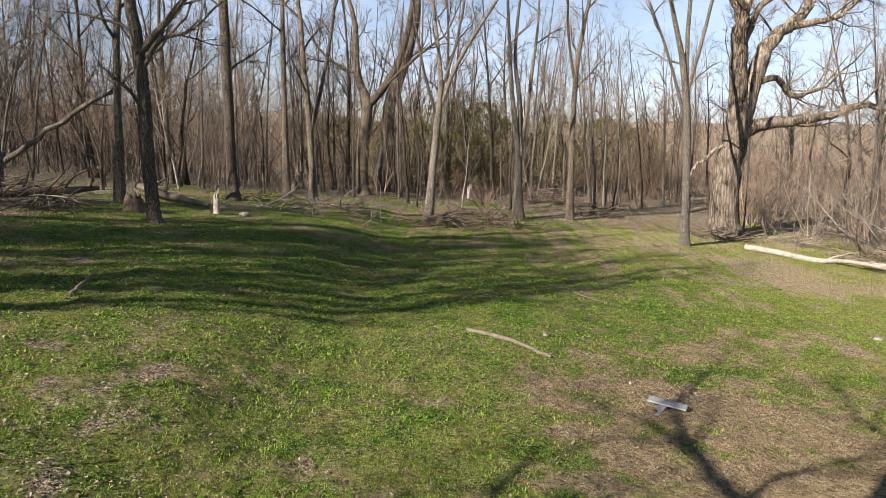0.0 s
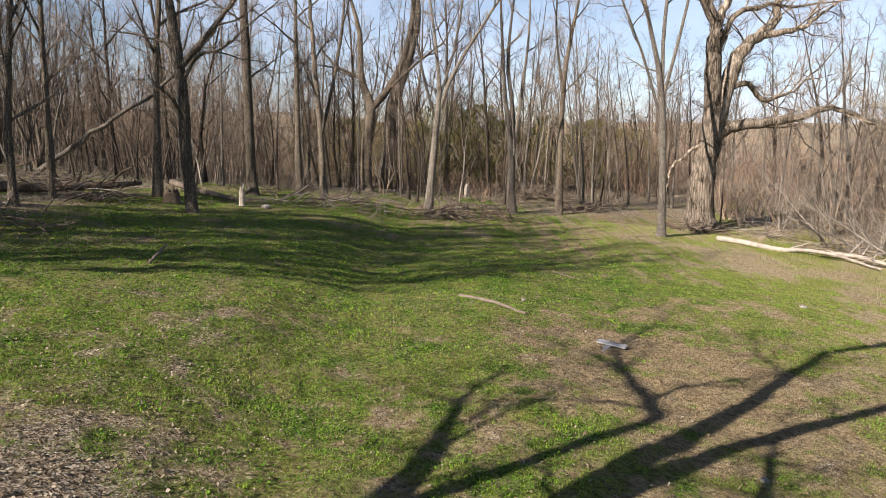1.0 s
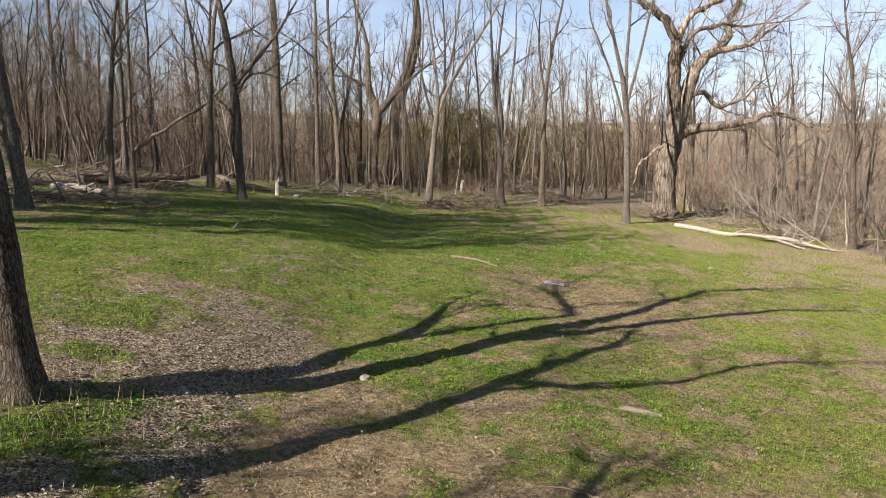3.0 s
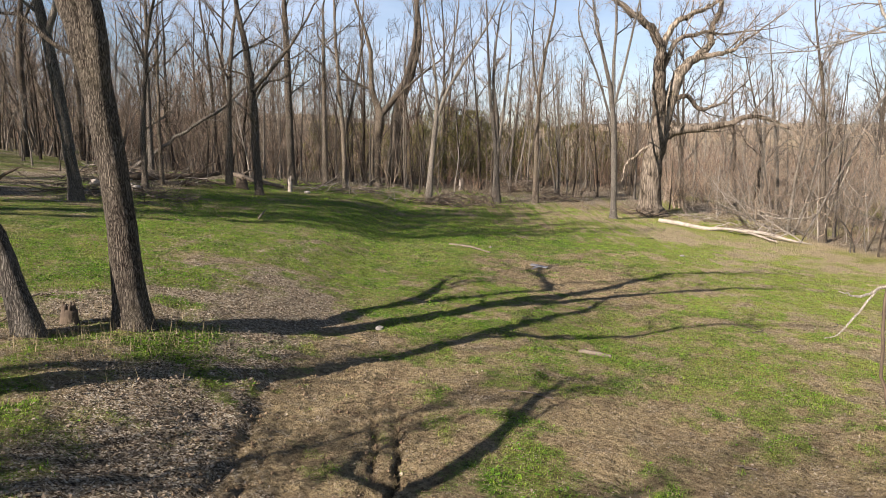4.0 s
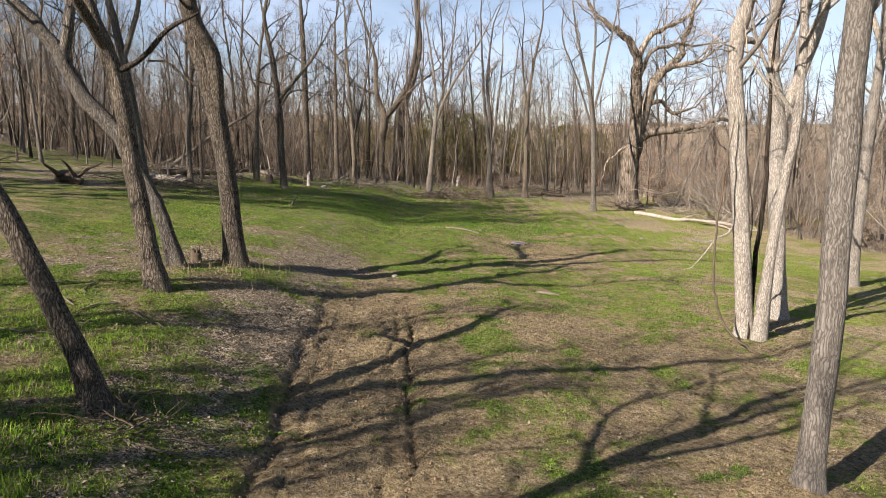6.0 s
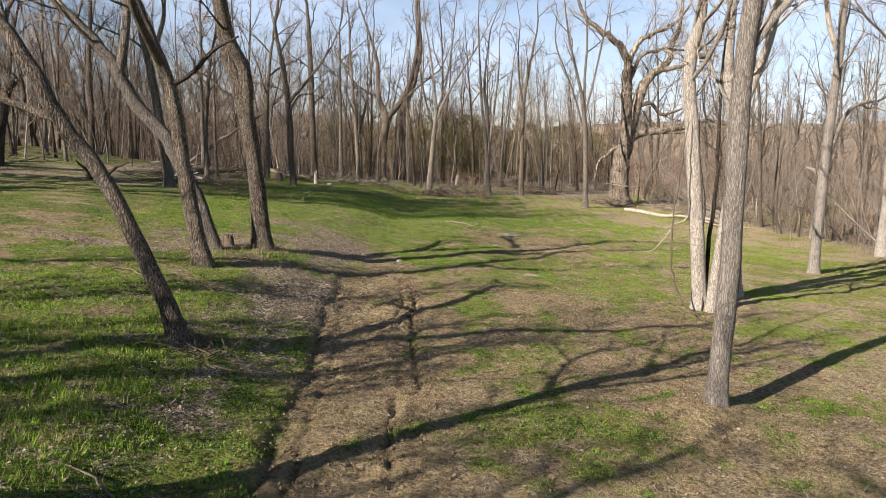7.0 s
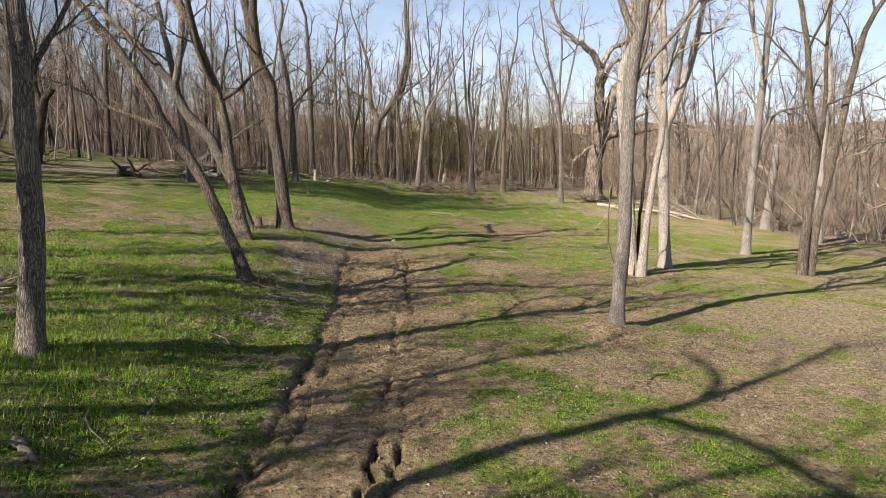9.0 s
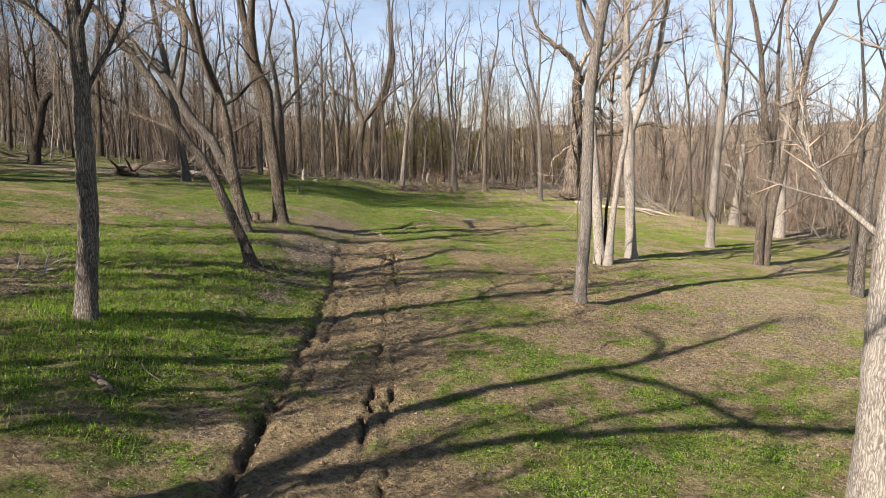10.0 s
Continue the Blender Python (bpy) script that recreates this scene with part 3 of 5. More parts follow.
# trees that stand singly, each with its own lean and fork
hero_tree("tree", "grey-brown forked tree leaning beside the dirt track", -3.27, -1.67, [
    [(-0.0, -0.04, 0.22), (-0.01, 0.28, 0.184), (-0.06, 1.22, 0.155), (-0.16, 2.19, 0.148), (-0.31, 2.98, 0.148), (-0.55, 3.97, 0.127), (-0.69, 4.98, 0.105), (-0.9, 6.27, 0.08), (-0.9, 7.1, 0.065), (-0.4, 7.7, 0.05), (0.2, 8.55, 0.035)],
    [(-0.2, 2.45, 0.129, 0.0), (-0.18, 3.35, 0.118, -0.1), (-0.4, 3.97, 0.106, -0.3), (-0.4, 4.88, 0.095, -0.7), (-0.1, 6.4, 0.068, -1.3), (0.2, 7.2, 0.05, -1.8)],
    [(-0.28, 2.9, 0.03), (-0.6, 3.0, 0.026), (-0.95, 3.3, 0.02), (-1.3, 3.35, 0.01)],
], BARK_MID, TWIG_GREY, 100, t0=0.55, limb=2.0, extend=2.0, bare=(2,), group="trees of the clearing")
hero_tree("tree", "pale grey tree trunk leaning far over the slope", -3.96, -2.44, [
    [(0.01, -0.02, 0.136), (-0.1, 0.42, 0.114), (-0.26, 0.94, 0.114), (-0.56, 1.55, 0.123), (-0.81, 2.06, 0.122), (-1.29, 2.61, 0.116), (-1.6, 3.25, 0.106), (-2.1, 3.89, 0.095), (-2.65, 4.46, 0.066), (-3.38, 5.17, 0.04)],
    [(-1.53, 3.2, 0.08), (-1.39, 3.84, 0.076), (-1.3, 4.85, 0.072), (-1.75, 5.35, 0.062), (-2.7, 6.1, 0.052), (-3.9, 7.2, 0.04), (-4.6, 8.3, 0.03)],
    [(-2.6, 6.05, 0.05), (-3.3, 6.5, 0.04), (-3.85, 6.85, 0.03), (-4.5, 7.1, 0.016)],
    [(-1.6, 5.2, 0.045), (-1.93, 5.7, 0.036), (-1.7, 6.1, 0.03), (-1.2, 6.3, 0.016)],
], BARK_GREY, TWIG_GREY, 101, t0=0.6, limb=1.8, extend=1.8, group="trees of the clearing")
hero_tree("tree", "dark leaning tree trunk on the leafy bank", -3.66, -3.94, [
    [(0.02, -0.02, 0.156), (-0.06, 0.35, 0.134), (-0.14, 0.91, 0.122), (-0.23, 1.63, 0.117), (-0.3, 2.43, 0.112), (-0.5, 3.21, 0.102), (-0.76, 3.94, 0.088), (-1.13, 4.9, 0.065)],
    [(-0.46, 3.13, 0.071, 0.0), (-0.52, 3.81, 0.064, -0.75), (-0.5, 4.6, 0.056, -1.3), (-0.5, 5.7, 0.044, -1.8), (-0.5, 6.65, 0.028, -2.6)],
    [(-0.45, 2.85, 0.042), (-0.1, 2.98, 0.036), (0.36, 3.4, 0.03), (0.75, 3.6, 0.014)],
], BARK_MID, TWIG_GREY, 102, t0=0.6, limb=1.3, extend=1.4, limbs=6, bare=(2,), group="trees of the clearing")
hero_tree("tree", "slender dark tree leaning over the grassy bank", -2.62, -7.71, [
    [(0.01, -0.03, 0.112), (-0.11, 0.32, 0.099), (-0.29, 0.76, 0.092), (-0.68, 1.67, 0.084), (-1.11, 2.32, 0.08), (-1.46, 3.01, 0.076), (-1.87, 3.63, 0.063), (-2.32, 4.23, 0.048)],
    [(-1.11, 2.35, 0.047), (-1.51, 2.5, 0.038), (-2.08, 2.73, 0.029)],
], BARK_MID, TWIG, 103, t0=0.6, limbs=5, limb=1.5, extend=1.5, group="trees of the clearing")
hero_tree("tree", "upright ash-grey tree with furrowed bark in grass", -3.5, -12.13, [
    [(-0.0, -0.05, 0.162), (0.01, 0.1, 0.129), (0.1, 1.04, 0.111), (0.12, 1.98, 0.097), (0.14, 2.77, 0.089), (0.12, 3.48, 0.079), (0.14, 4.28, 0.06), (0.25, 4.95, 0.038)],
    [(0.13, 3.5, 0.05), (0.45, 4.3, 0.042), (0.75, 4.85, 0.034), (1.2, 5.6, 0.022)],
    [(0.12, 2.95, 0.04), (-0.4, 3.5, 0.036), (-0.95, 4.2, 0.031), (-1.05, 4.8, 0.026), (-0.95, 5.4, 0.02)],
], BARK_GREY, TWIG_GREY, 104, group="trees of the clearing")
hero_tree("tree", "slim straight grey-brown tree on a small earth mound", 3.27, -7.73, [
    [(0.0, -0.04, 0.16), (0.01, 0.19, 0.118), (0.08, 1.54, 0.108), (0.09, 3.35, 0.101), (0.19, 4.51, 0.093), (0.35, 5.55, 0.084), (0.48, 6.57, 0.07), (0.35, 7.56, 0.046)],
    [(0.22, 4.42, 0.064), (-0.07, 4.89, 0.054), (-0.19, 6.01, 0.043)],
    [(0.35, 5.55, 0.063), (0.78, 6.3, 0.053), (1.03, 7.3, 0.038)],
], BARK_PALE, TWIG_GREY, 105, group="trees of the clearing")
hero_tree("tree", "sunlit white-barked tree with a crooked top", 5.11, -2.24, [
    [(0.01, -0.04, 0.172), (-0.0, 0.31, 0.139), (-0.11, 1.6, 0.132), (-0.26, 3.17, 0.125), (-0.37, 4.18, 0.118), (-0.36, 4.78, 0.117), (-0.24, 5.27, 0.101), (-0.2, 6.04, 0.085), (-0.11, 7.09, 0.059)],
    [(-0.35, 4.68, 0.082), (0.0, 4.58, 0.02), (-0.1, 4.18, 0.015)],
    [(-0.06, 2.3, 0.03), (-0.27, 1.75, 0.02), (-0.52, 1.6, 0.016), (-0.72, 1.53, 0.012), (-0.89, 1.58, 0.006)],
    [(-0.52, 1.6, 0.012), (-0.83, 1.19, 0.009), (-1.02, 1.09, 0.004)],
], BARK_PALE, TWIG_GREY, 106, bare=(2, 3), group="trees of the clearing")
hero_tree("tree", "thin pale stem leaning beside the white-barked tree", 5.29, -2.4, [
    [(0.0, -0.03, 0.103), (0.11, 1.33, 0.08), (0.26, 2.64, 0.072), (0.38, 3.49, 0.065), (0.38, 5.03, 0.057), (0.23, 6.67, 0.042), (0.05, 7.86, 0.028)],
], BARK_PALE, TWIG_GREY, 107, group="trees of the clearing")
hero_tree("tree", "pale straight tree forking high above the grass", 6.48, -0.62, [
    [(0.0, -0.03, 0.195, 0.0), (0.0, 0.41, 0.154, 0.08), (-0.02, 2.5, 0.144, 0.36), (-0.03, 3.53, 0.143, 0.42), (-0.21, 4.69, 0.102, 0.42), (-0.2, 6.21, 0.093, 0.45), (-0.2, 7.98, 0.069, 0.45), (-0.43, 9.43, 0.045, 0.45)],
    [(-0.03, 3.53, 0.111, 0.42), (0.25, 4.3, 0.102, 0.45), (0.65, 5.45, 0.094, 0.5), (0.93, 6.96, 0.077, 0.6), (1.22, 8.58, 0.054, 0.7)],
    [(0.25, 4.3, 0.063, 0.45), (0.33, 5.45, 0.063, 0.45), (0.52, 6.81, 0.054, 0.4), (0.37, 8.42, 0.038, 0.4)],
], BARK_PALE, TWIG_GREY, 108, group="trees of the clearing")
hero_tree("tree", "pale slender tree with a forked crown", 11.33, 5.22, [
    [(0.0, -0.06, 0.22), (0.0, 0.39, 0.155), (0.08, 2.91, 0.14), (0.2, 5.16, 0.122), (0.29, 6.97, 0.105), (0.29, 8.73, 0.101), (0.13, 10.84, 0.06)],
    [(0.26, 6.37, 0.092), (-0.13, 7.36, 0.071), (-0.36, 9.31, 0.05)],
    [(0.13, 3.32, 0.063), (0.68, 4.76, 0.052), (1.61, 5.06, 0.031)],
], BARK_PALE, TWIG_GREY, 109, group="trees of the clearing")
hero_tree("tree", "dark tree of several stems from one base", 11.08, 0.99, [
    [(-0.05, -0.04, 0.125), (0.01, 1.78, 0.114), (0.13, 3.35, 0.104), (-0.15, 4.89, 0.086), (-0.34, 6.39, 0.077), (-0.72, 8.02, 0.059), (-1.15, 9.46, 0.033)],
    [(0.22, -0.0, 0.125), (0.3, 1.6, 0.114), (0.65, 3.52, 0.104), (0.97, 5.56, 0.094), (1.26, 6.89, 0.077), (1.79, 7.87, 0.059), (2.3, 9.0, 0.034)],
    [(0.03, 0.18, 0.089), (-0.04, 1.25, 0.079), (0.15, 3.0, 0.07), (0.27, 4.72, 0.06), (0.2, 7.05, 0.042), (0.42, 8.99, 0.025)],
], BARK_MID, TWIG, 110, group="trees of the clearing")
hero_tree("tree", "pale tree at the edge of the thicket", 17.41, 11.6, [
    [(0.01, -0.08, 0.213), (0.04, 1.86, 0.159), (0.0, 3.96, 0.131), (0.13, 6.78, 0.103), (-0.24, 10.26, 0.076), (0.24, 12.68, 0.038)],
], BARK_PALE, TWIG_GREY, 111, group="trees of the clearing")
hero_tree("tree", "dead broken-topped pale snag with a short arm", 17.94, 17.24, [
    [(-0.09, -0.06, 0.25), (0.09, 1.81, 0.186), (0.22, 3.35, 0.185), (0.19, 4.41, 0.154)],
    [(0.1, 2.73, 0.093), (-0.31, 3.17, 0.093), (-0.69, 3.35, 0.062)],
], BARK_PALE, TWIG_GREY, 112, bare=(0, 1), extend=0, group="trees of the clearing")
hero_tree("tree", "pale twin-stemmed tree at the edge of the thicket", 11.24, -3.6, [
    [(0.01, -0.07, 0.127), (0.04, 1.21, 0.105), (0.16, 3.15, 0.096), (0.33, 5.16, 0.081), (0.45, 6.84, 0.06), (0.47, 8.11, 0.033)],
    [(-0.2, 0.29, 0.07), (-0.19, 1.77, 0.055), (-0.16, 3.15, 0.048), (-0.21, 5.03, 0.04), (-0.5, 6.84, 0.027)],
], BARK_GREY, TWIG, 113, group="trees of the clearing")
hero_tree("tree", "stout pale grey tree trunk close to the path", 4.16, -14.69, [
    [(0.0, -0.03, 0.196), (-0.06, 0.65, 0.169), (-0.09, 1.24, 0.148), (-0.08, 1.8, 0.141), (-0.06, 2.58, 0.13), (-0.05, 3.32, 0.114), (-0.08, 4.08, 0.099), (-0.07, 4.89, 0.076), (-0.11, 5.73, 0.045)],
], BARK_PALE, TWIG_GREY, 114, group="trees of the clearing")
hero_tree("tree", "massive old tree with a long horizontal limb", 11.07, 27.12, [
    [(0.03, -0.11, 0.76), (0.0, 0.49, 0.623), (0.01, 1.62, 0.539), (0.1, 2.96, 0.495), (0.35, 4.02, 0.453), (0.3, 5.58, 0.344), (0.22, 7.13, 0.315), (0.26, 8.4, 0.261), (-0.2, 9.41, 0.208), (-1.17, 10.16, 0.169), (-2.24, 10.9, 0.116)],
    [(0.35, 4.02, 0.373), (0.77, 5.58, 0.357), (1.32, 7.26, 0.289), (2.19, 8.09, 0.222), (2.81, 8.65, 0.183), (2.96, 9.65, 0.156), (3.45, 10.9, 0.116)],
    [(0.25, 3.75, 0.347), (0.74, 4.15, 0.293), (1.47, 4.38, 0.24), (2.53, 4.49, 0.2), (3.85, 4.69, 0.159), (5.28, 5.11, 0.119), (6.78, 4.58, 0.08), (8.15, 4.14, 0.04)],
    [(1.21, 4.33, 0.093), (0.3, 3.81, 0.08), (-0.73, 3.15, 0.067), (-1.38, 2.48, 0.054), (-1.56, 1.63, 0.027)],
    [(2.19, 8.04, 0.157), (3.23, 8.19, 0.118), (3.87, 8.4, 0.091), (4.74, 9.03, 0.052)],
    [(0.26, 8.4, 0.183), (0.81, 9.53, 0.156), (1.68, 10.16, 0.13), (2.69, 10.65, 0.091)],
    [(0.81, 5.84, 0.132), (1.7, 6.1, 0.119), (2.34, 5.45, 0.106), (3.0, 5.53, 0.079), (3.78, 5.84, 0.04)],
    [(0.23, 6.87, 0.132), (0.98, 8.78, 0.117), (2.25, 9.28, 0.091), (3.3, 9.15, 0.052)],
], BARK_BIG, TWIG_GREY, 115, sides=26, depth=0.5, limb=3.0, limbs=14, crook=0.07, thick=1.7, counts=(7, 7, 3), t0=0.55, bare=(3,), extend=3.0, group="trees of the clearing")
hero_tree("tree", "slim sunlit tree with a fan of rising stems", 8.2, 23.28, [
    [(0.0, -0.05, 0.204), (0.01, 0.48, 0.144), (-0.04, 2.86, 0.13), (-0.2, 5.17, 0.117), (-0.57, 6.99, 0.081), (-1.08, 9.0, 0.057), (-1.37, 10.96, 0.034)],
    [(-0.16, 4.71, 0.082), (-0.18, 6.99, 0.07), (-0.08, 9.21, 0.057), (-0.24, 10.96, 0.034)],
    [(-0.17, 4.94, 0.07), (0.25, 6.76, 0.058), (0.69, 8.99, 0.046), (0.96, 10.52, 0.023)],
    [(-0.11, 4.02, 0.059), (-0.82, 6.31, 0.046), (-1.71, 8.55, 0.034)],
], BARK_GREY, TWIG_GREY, 116, depth=0.4, limb=2.6, group="trees of the clearing")
hero_tree("tree", "slim grey tree fanning out above a brush pile", -0.53, 24.28, [
    [(-0.0, -0.05, 0.161), (0.13, 1.43, 0.135), (0.36, 3.6, 0.121), (0.43, 5.26, 0.072), (0.2, 7.36, 0.048), (-0.12, 9.41, 0.035)],
    [(0.38, 3.84, 0.085), (0.94, 5.26, 0.072), (1.78, 6.66, 0.06), (2.68, 8.05, 0.048), (3.42, 9.41, 0.024)],
    [(0.36, 3.48, 0.061), (-0.14, 5.26, 0.048), (-0.49, 7.36, 0.036), (-0.64, 9.19, 0.024)],
    [(0.41, 4.32, 0.048), (1.06, 6.43, 0.048), (1.42, 8.73, 0.036)],
], BARK_GREY, TWIG, 117, depth=0.4, limb=2.4, group="trees of the clearing")
hero_tree("tree", "dark forked tree at the edge of the wood", -6.11, 14.54, [
    [(0.01, -0.03, 0.18), (-0.0, 0.22, 0.145), (-0.06, 1.46, 0.137), (-0.1, 3.19, 0.128), (-0.25, 4.75, 0.106), (-0.47, 6.02, 0.079)],
    [(-0.11, 3.46, 0.081), (0.49, 4.11, 0.067), (1.05, 4.75, 0.053), (1.62, 5.51, 0.033)],
    [(-0.11, 3.06, 0.054), (0.33, 3.72, 0.047), (0.81, 3.85, 0.027)],
], BARK_MID, TWIG, 118, group="trees of the clearing")
hero_tree("tree", "tall straight dark tree behind a broken stump", -6.37, 21.0, [
    [(-0.0, -0.04, 0.21), (-0.01, 0.67, 0.162), (-0.04, 2.72, 0.15), (-0.05, 5.26, 0.139), (-0.08, 7.03, 0.11), (-0.15, 8.76, 0.072)],
], BARK_MID, TWIG, 119, group="trees of the clearing")
hero_tree("tree", "dark tree with two rising stems in the wood", -4.37, 23.25, [
    [(0.02, -0.02, 0.147), (-0.01, 1.08, 0.115), (-0.07, 2.73, 0.103), (-0.22, 4.93, 0.082), (-0.32, 7.09, 0.06), (-0.33, 8.81, 0.04)],
    [(-0.04, 2.32, 0.072), (0.45, 4.14, 0.061), (0.81, 6.11, 0.051), (0.99, 8.24, 0.03)],
], BARK_MID, TWIG, 120, group="trees of the clearing")
hero_tree("tree", "old gnarled tree with a pale lower trunk", -4.05, 34.61, [
    [(-0.0, -0.06, 0.393), (0.01, 0.54, 0.317), (0.1, 2.63, 0.299), (0.31, 4.39, 0.252), (-0.14, 5.84, 0.177), (-0.21, 8.12, 0.132), (-0.65, 9.81, 0.087), (-1.19, 11.47, 0.058)],
    [(0.31, 4.24, 0.193), (1.18, 5.26, 0.192), (2.0, 6.7, 0.162), (2.48, 8.68, 0.131), (2.7, 10.92, 0.087)],
    [(-0.14, 5.84, 0.103), (-1.31, 6.41, 0.074), (-2.17, 7.27, 0.044)],
    [(1.33, 5.4, 0.104), (2.82, 6.7, 0.074), (4.15, 7.69, 0.044)],
], BARK_BROWN, TWIG, 121, depth=0.5, group="trees of the clearing")
hero_tree("tree", "thick grey leaning trunk deep in the wood", -3.06, 38.35, [
    [(-0.47, 0.0, 0.432), (-0.04, 2.14, 0.396), (0.15, 4.73, 0.327), (0.99, 6.96, 0.292), (1.66, 9.77, 0.225), (1.42, 12.53, 0.127)],
], BARK_BROWN, TWIG_GREY, 122, group="trees of the clearing")
hero_tree("tree", "grey tree of three close rising stems", 3.08, 28.02, [
    [(0.0, -0.05, 0.212), (-0.04, 1.19, 0.174), (-0.06, 2.67, 0.123), (-0.39, 5.56, 0.085), (-0.51, 7.9, 0.06), (-0.62, 10.42, 0.036)],
    [(0.01, 1.19, 0.112), (0.01, 4.36, 0.098), (-0.21, 6.5, 0.073), (-0.0, 9.05, 0.048)],
    [(-0.03, 2.18, 0.086), (0.35, 5.08, 0.073), (0.62, 7.67, 0.048), (0.65, 9.74, 0.024)],
], BARK_GREY, TWIG_GREY, 123, depth=0.3, limb=2.3, group="trees of the clearing")
hero_tree("tree", "slim dark tree with a forked top", 5.2, 28.19, [
    [(0.0, -0.05, 0.151), (0.0, 2.0, 0.124), (0.03, 3.95, 0.111), (0.12, 6.11, 0.098), (0.46, 8.23, 0.072), (0.86, 10.07, 0.048)],
    [(0.07, 5.4, 0.061), (-0.28, 7.76, 0.048), (-0.22, 10.3, 0.024)],
], BARK_BROWN, TWIG_GREY, 124, limb=2.2, group="trees of the clearing")
hero_tree("tree", "thin dark tree at the edge of the wood", -8.96, 12.12, [
    [(0.01, -0.02, 0.101), (0.01, 0.53, 0.083), (0.03, 1.69, 0.076), (0.17, 3.05, 0.063), (0.35, 4.7, 0.045)],
], BARK_MID, TWIG, 125, group="trees of the clearing")
hero_tree("tree", "thin upright brown tree among the undergrowth", -7.71, 16.46, [
    [(-0.0, -0.03, 0.116), (0.09, 1.97, 0.091), (0.22, 4.32, 0.074), (0.53, 6.3, 0.044)],
], BARK_MID, TWIG, 126, group="trees of the clearing")
hero_tree("tree", "thin straight grey tree in the wood", -5.42, 23.98, [
    [(-0.0, -0.02, 0.129), (0.01, 2.23, 0.096), (0.03, 5.13, 0.084), (0.09, 8.32, 0.041)],
], BARK_MID, TWIG, 127, group="trees of the clearing")
hero_tree("tree", "thin crooked sapling beside fallen branches", -9.17, 13.94, [
    [(-0.0, -0.03, 0.067), (0.0, 1.47, 0.053), (0.04, 3.26, 0.045), (0.14, 5.24, 0.025)],
], BARK_BROWN, TWIG, 128, group="trees of the clearing")
hero_tree("tree", "dark crooked broken tree on the hillside", -15.2, 9.07, [
    [(-0.05, -0.02, 0.208), (0.17, 0.96, 0.172), (0.39, 1.86, 0.16), (0.58, 2.53, 0.148), (0.87, 2.8, 0.103)],
    [(0.45, 2.08, 0.091), (0.26, 2.98, 0.068), (0.33, 4.3, 0.045), (0.25, 5.83, 0.022)],
], BARK_DARK, TWIG, 129, bare=(0,), group="trees of the clearing")
hero_tree("tree", "stout smooth grey trunk at the wood's edge", -8.6, 7.4, [
    [(0.0, -0.05, 0.17), (-0.03, 0.6, 0.14), (-0.22, 2.4, 0.13), (-0.45, 4.0, 0.118), (-0.8, 6.0, 0.09), (-1.0, 8.0, 0.06)],
    [(-0.4, 3.8, 0.08), (0.1, 5.2, 0.066), (0.3, 7.0, 0.045)],
], BARK_GREY, TWIG, 133, t0=0.45, group="trees of the clearing")
hero_tree("tree", "fallen pale trunk leaning across the wood", -11.7, 18.03, [
    [(-0.51, -0.12, 0.086), (0.03, 0.39, 0.080), (1.23, 1.19, 0.071), (2.21, 1.83, 0.061), (3.33, 2.51, 0.051), (4.5, 3.48, 0.042), (5.32, 4.37, 0.028), (5.97, 5.1, 0.013)],
], BARK_GREY, TWIG_GREY, 130, limbs=5, counts=(4, 4, 2), limb=1.5, extend=1.5, flare=1.0, crook=0.06, group="trees of the clearing")

# ---------------------------------------------------------------- the wood
rng = np.random.default_rng(11)
near_kinds = [
    woodland_tree("tall bare tree with grey-brown bark in the wood", 1, 12.5, 0.13, 0.2, 11, (6, 7, 5), 2.9, BARK_BROWN, TWIG, pose(-11.5, 27, 0), thick=1.0),
    woodland_tree("slender bare tree with grey bark in the wood", 2, 11.0, 0.085, 0.22, 11, (6, 7, 5), 2.2, BARK_GREY, TWIG_GREY, pose(-9.2, 31, 0), thick=1.0),
    woodland_tree("bare tree of three stems in the wood", 3, 10.0, 0.085, 0.22, 6, (6, 7, 5), 2.2, BARK_BROWN, TWIG, pose(-12.8, 33, 0), stems=3, thick=1.0),
    woodland_tree("dark bare tree with crooked limbs in the wood", 4, 11.5, 0.125, 0.15, 11, (6, 7, 5), 3.2, BARK_DARK, TWIG, pose(-14.5, 29, 0), lean=0.12, bend=0.08, thick=1.0),
    woodland_tree("slim pale bare tree of two stems", 5, 10.5, 0.085, 0.25, 8, (6, 7, 5), 2.3, BARK_GREY, TWIG_GREY, pose(7.2, 33, 0), stems=2, thick=1.0),
    woodland_tree("thin leaning bare tree in the undergrowth", 6, 8.0, 0.055, 0.15, 10, (6, 7, 5), 1.8, BARK_GREY, TWIG, pose(3.5, 37, 0), lean=0.15, bend=0.06, thick=1.0),
]
thin_kinds = [
    woodland_tree("thin brown sapling in the undergrowth", 31, 6.0, 0.04, 0.2, 9, (5, 6), 1.3, BARK_BROWN, TWIG, pose(-6.6, 25.5, 0), lean=0.1, bend=0.05, thick=1.1, joined=True),
    woodland_tree("thin pale sapling in the undergrowth", 32, 5.0, 0.035, 0.25, 9, (5, 6), 1.2, BARK_PALE, TWIG_GREY, pose(15.2, 28.5, 0), lean=0.14, bend=0.05, thick=1.1, joined=True),
    woodland_tree("thin crooked sapling of two stems", 33, 5.5, 0.04, 0.2, 7, (5, 6), 1.3, BARK_GREY, TWIG, pose(-10.2, 24.5, 0), stems=2, lean=0.14, bend=0.08, thick=1.1, joined=True),
]
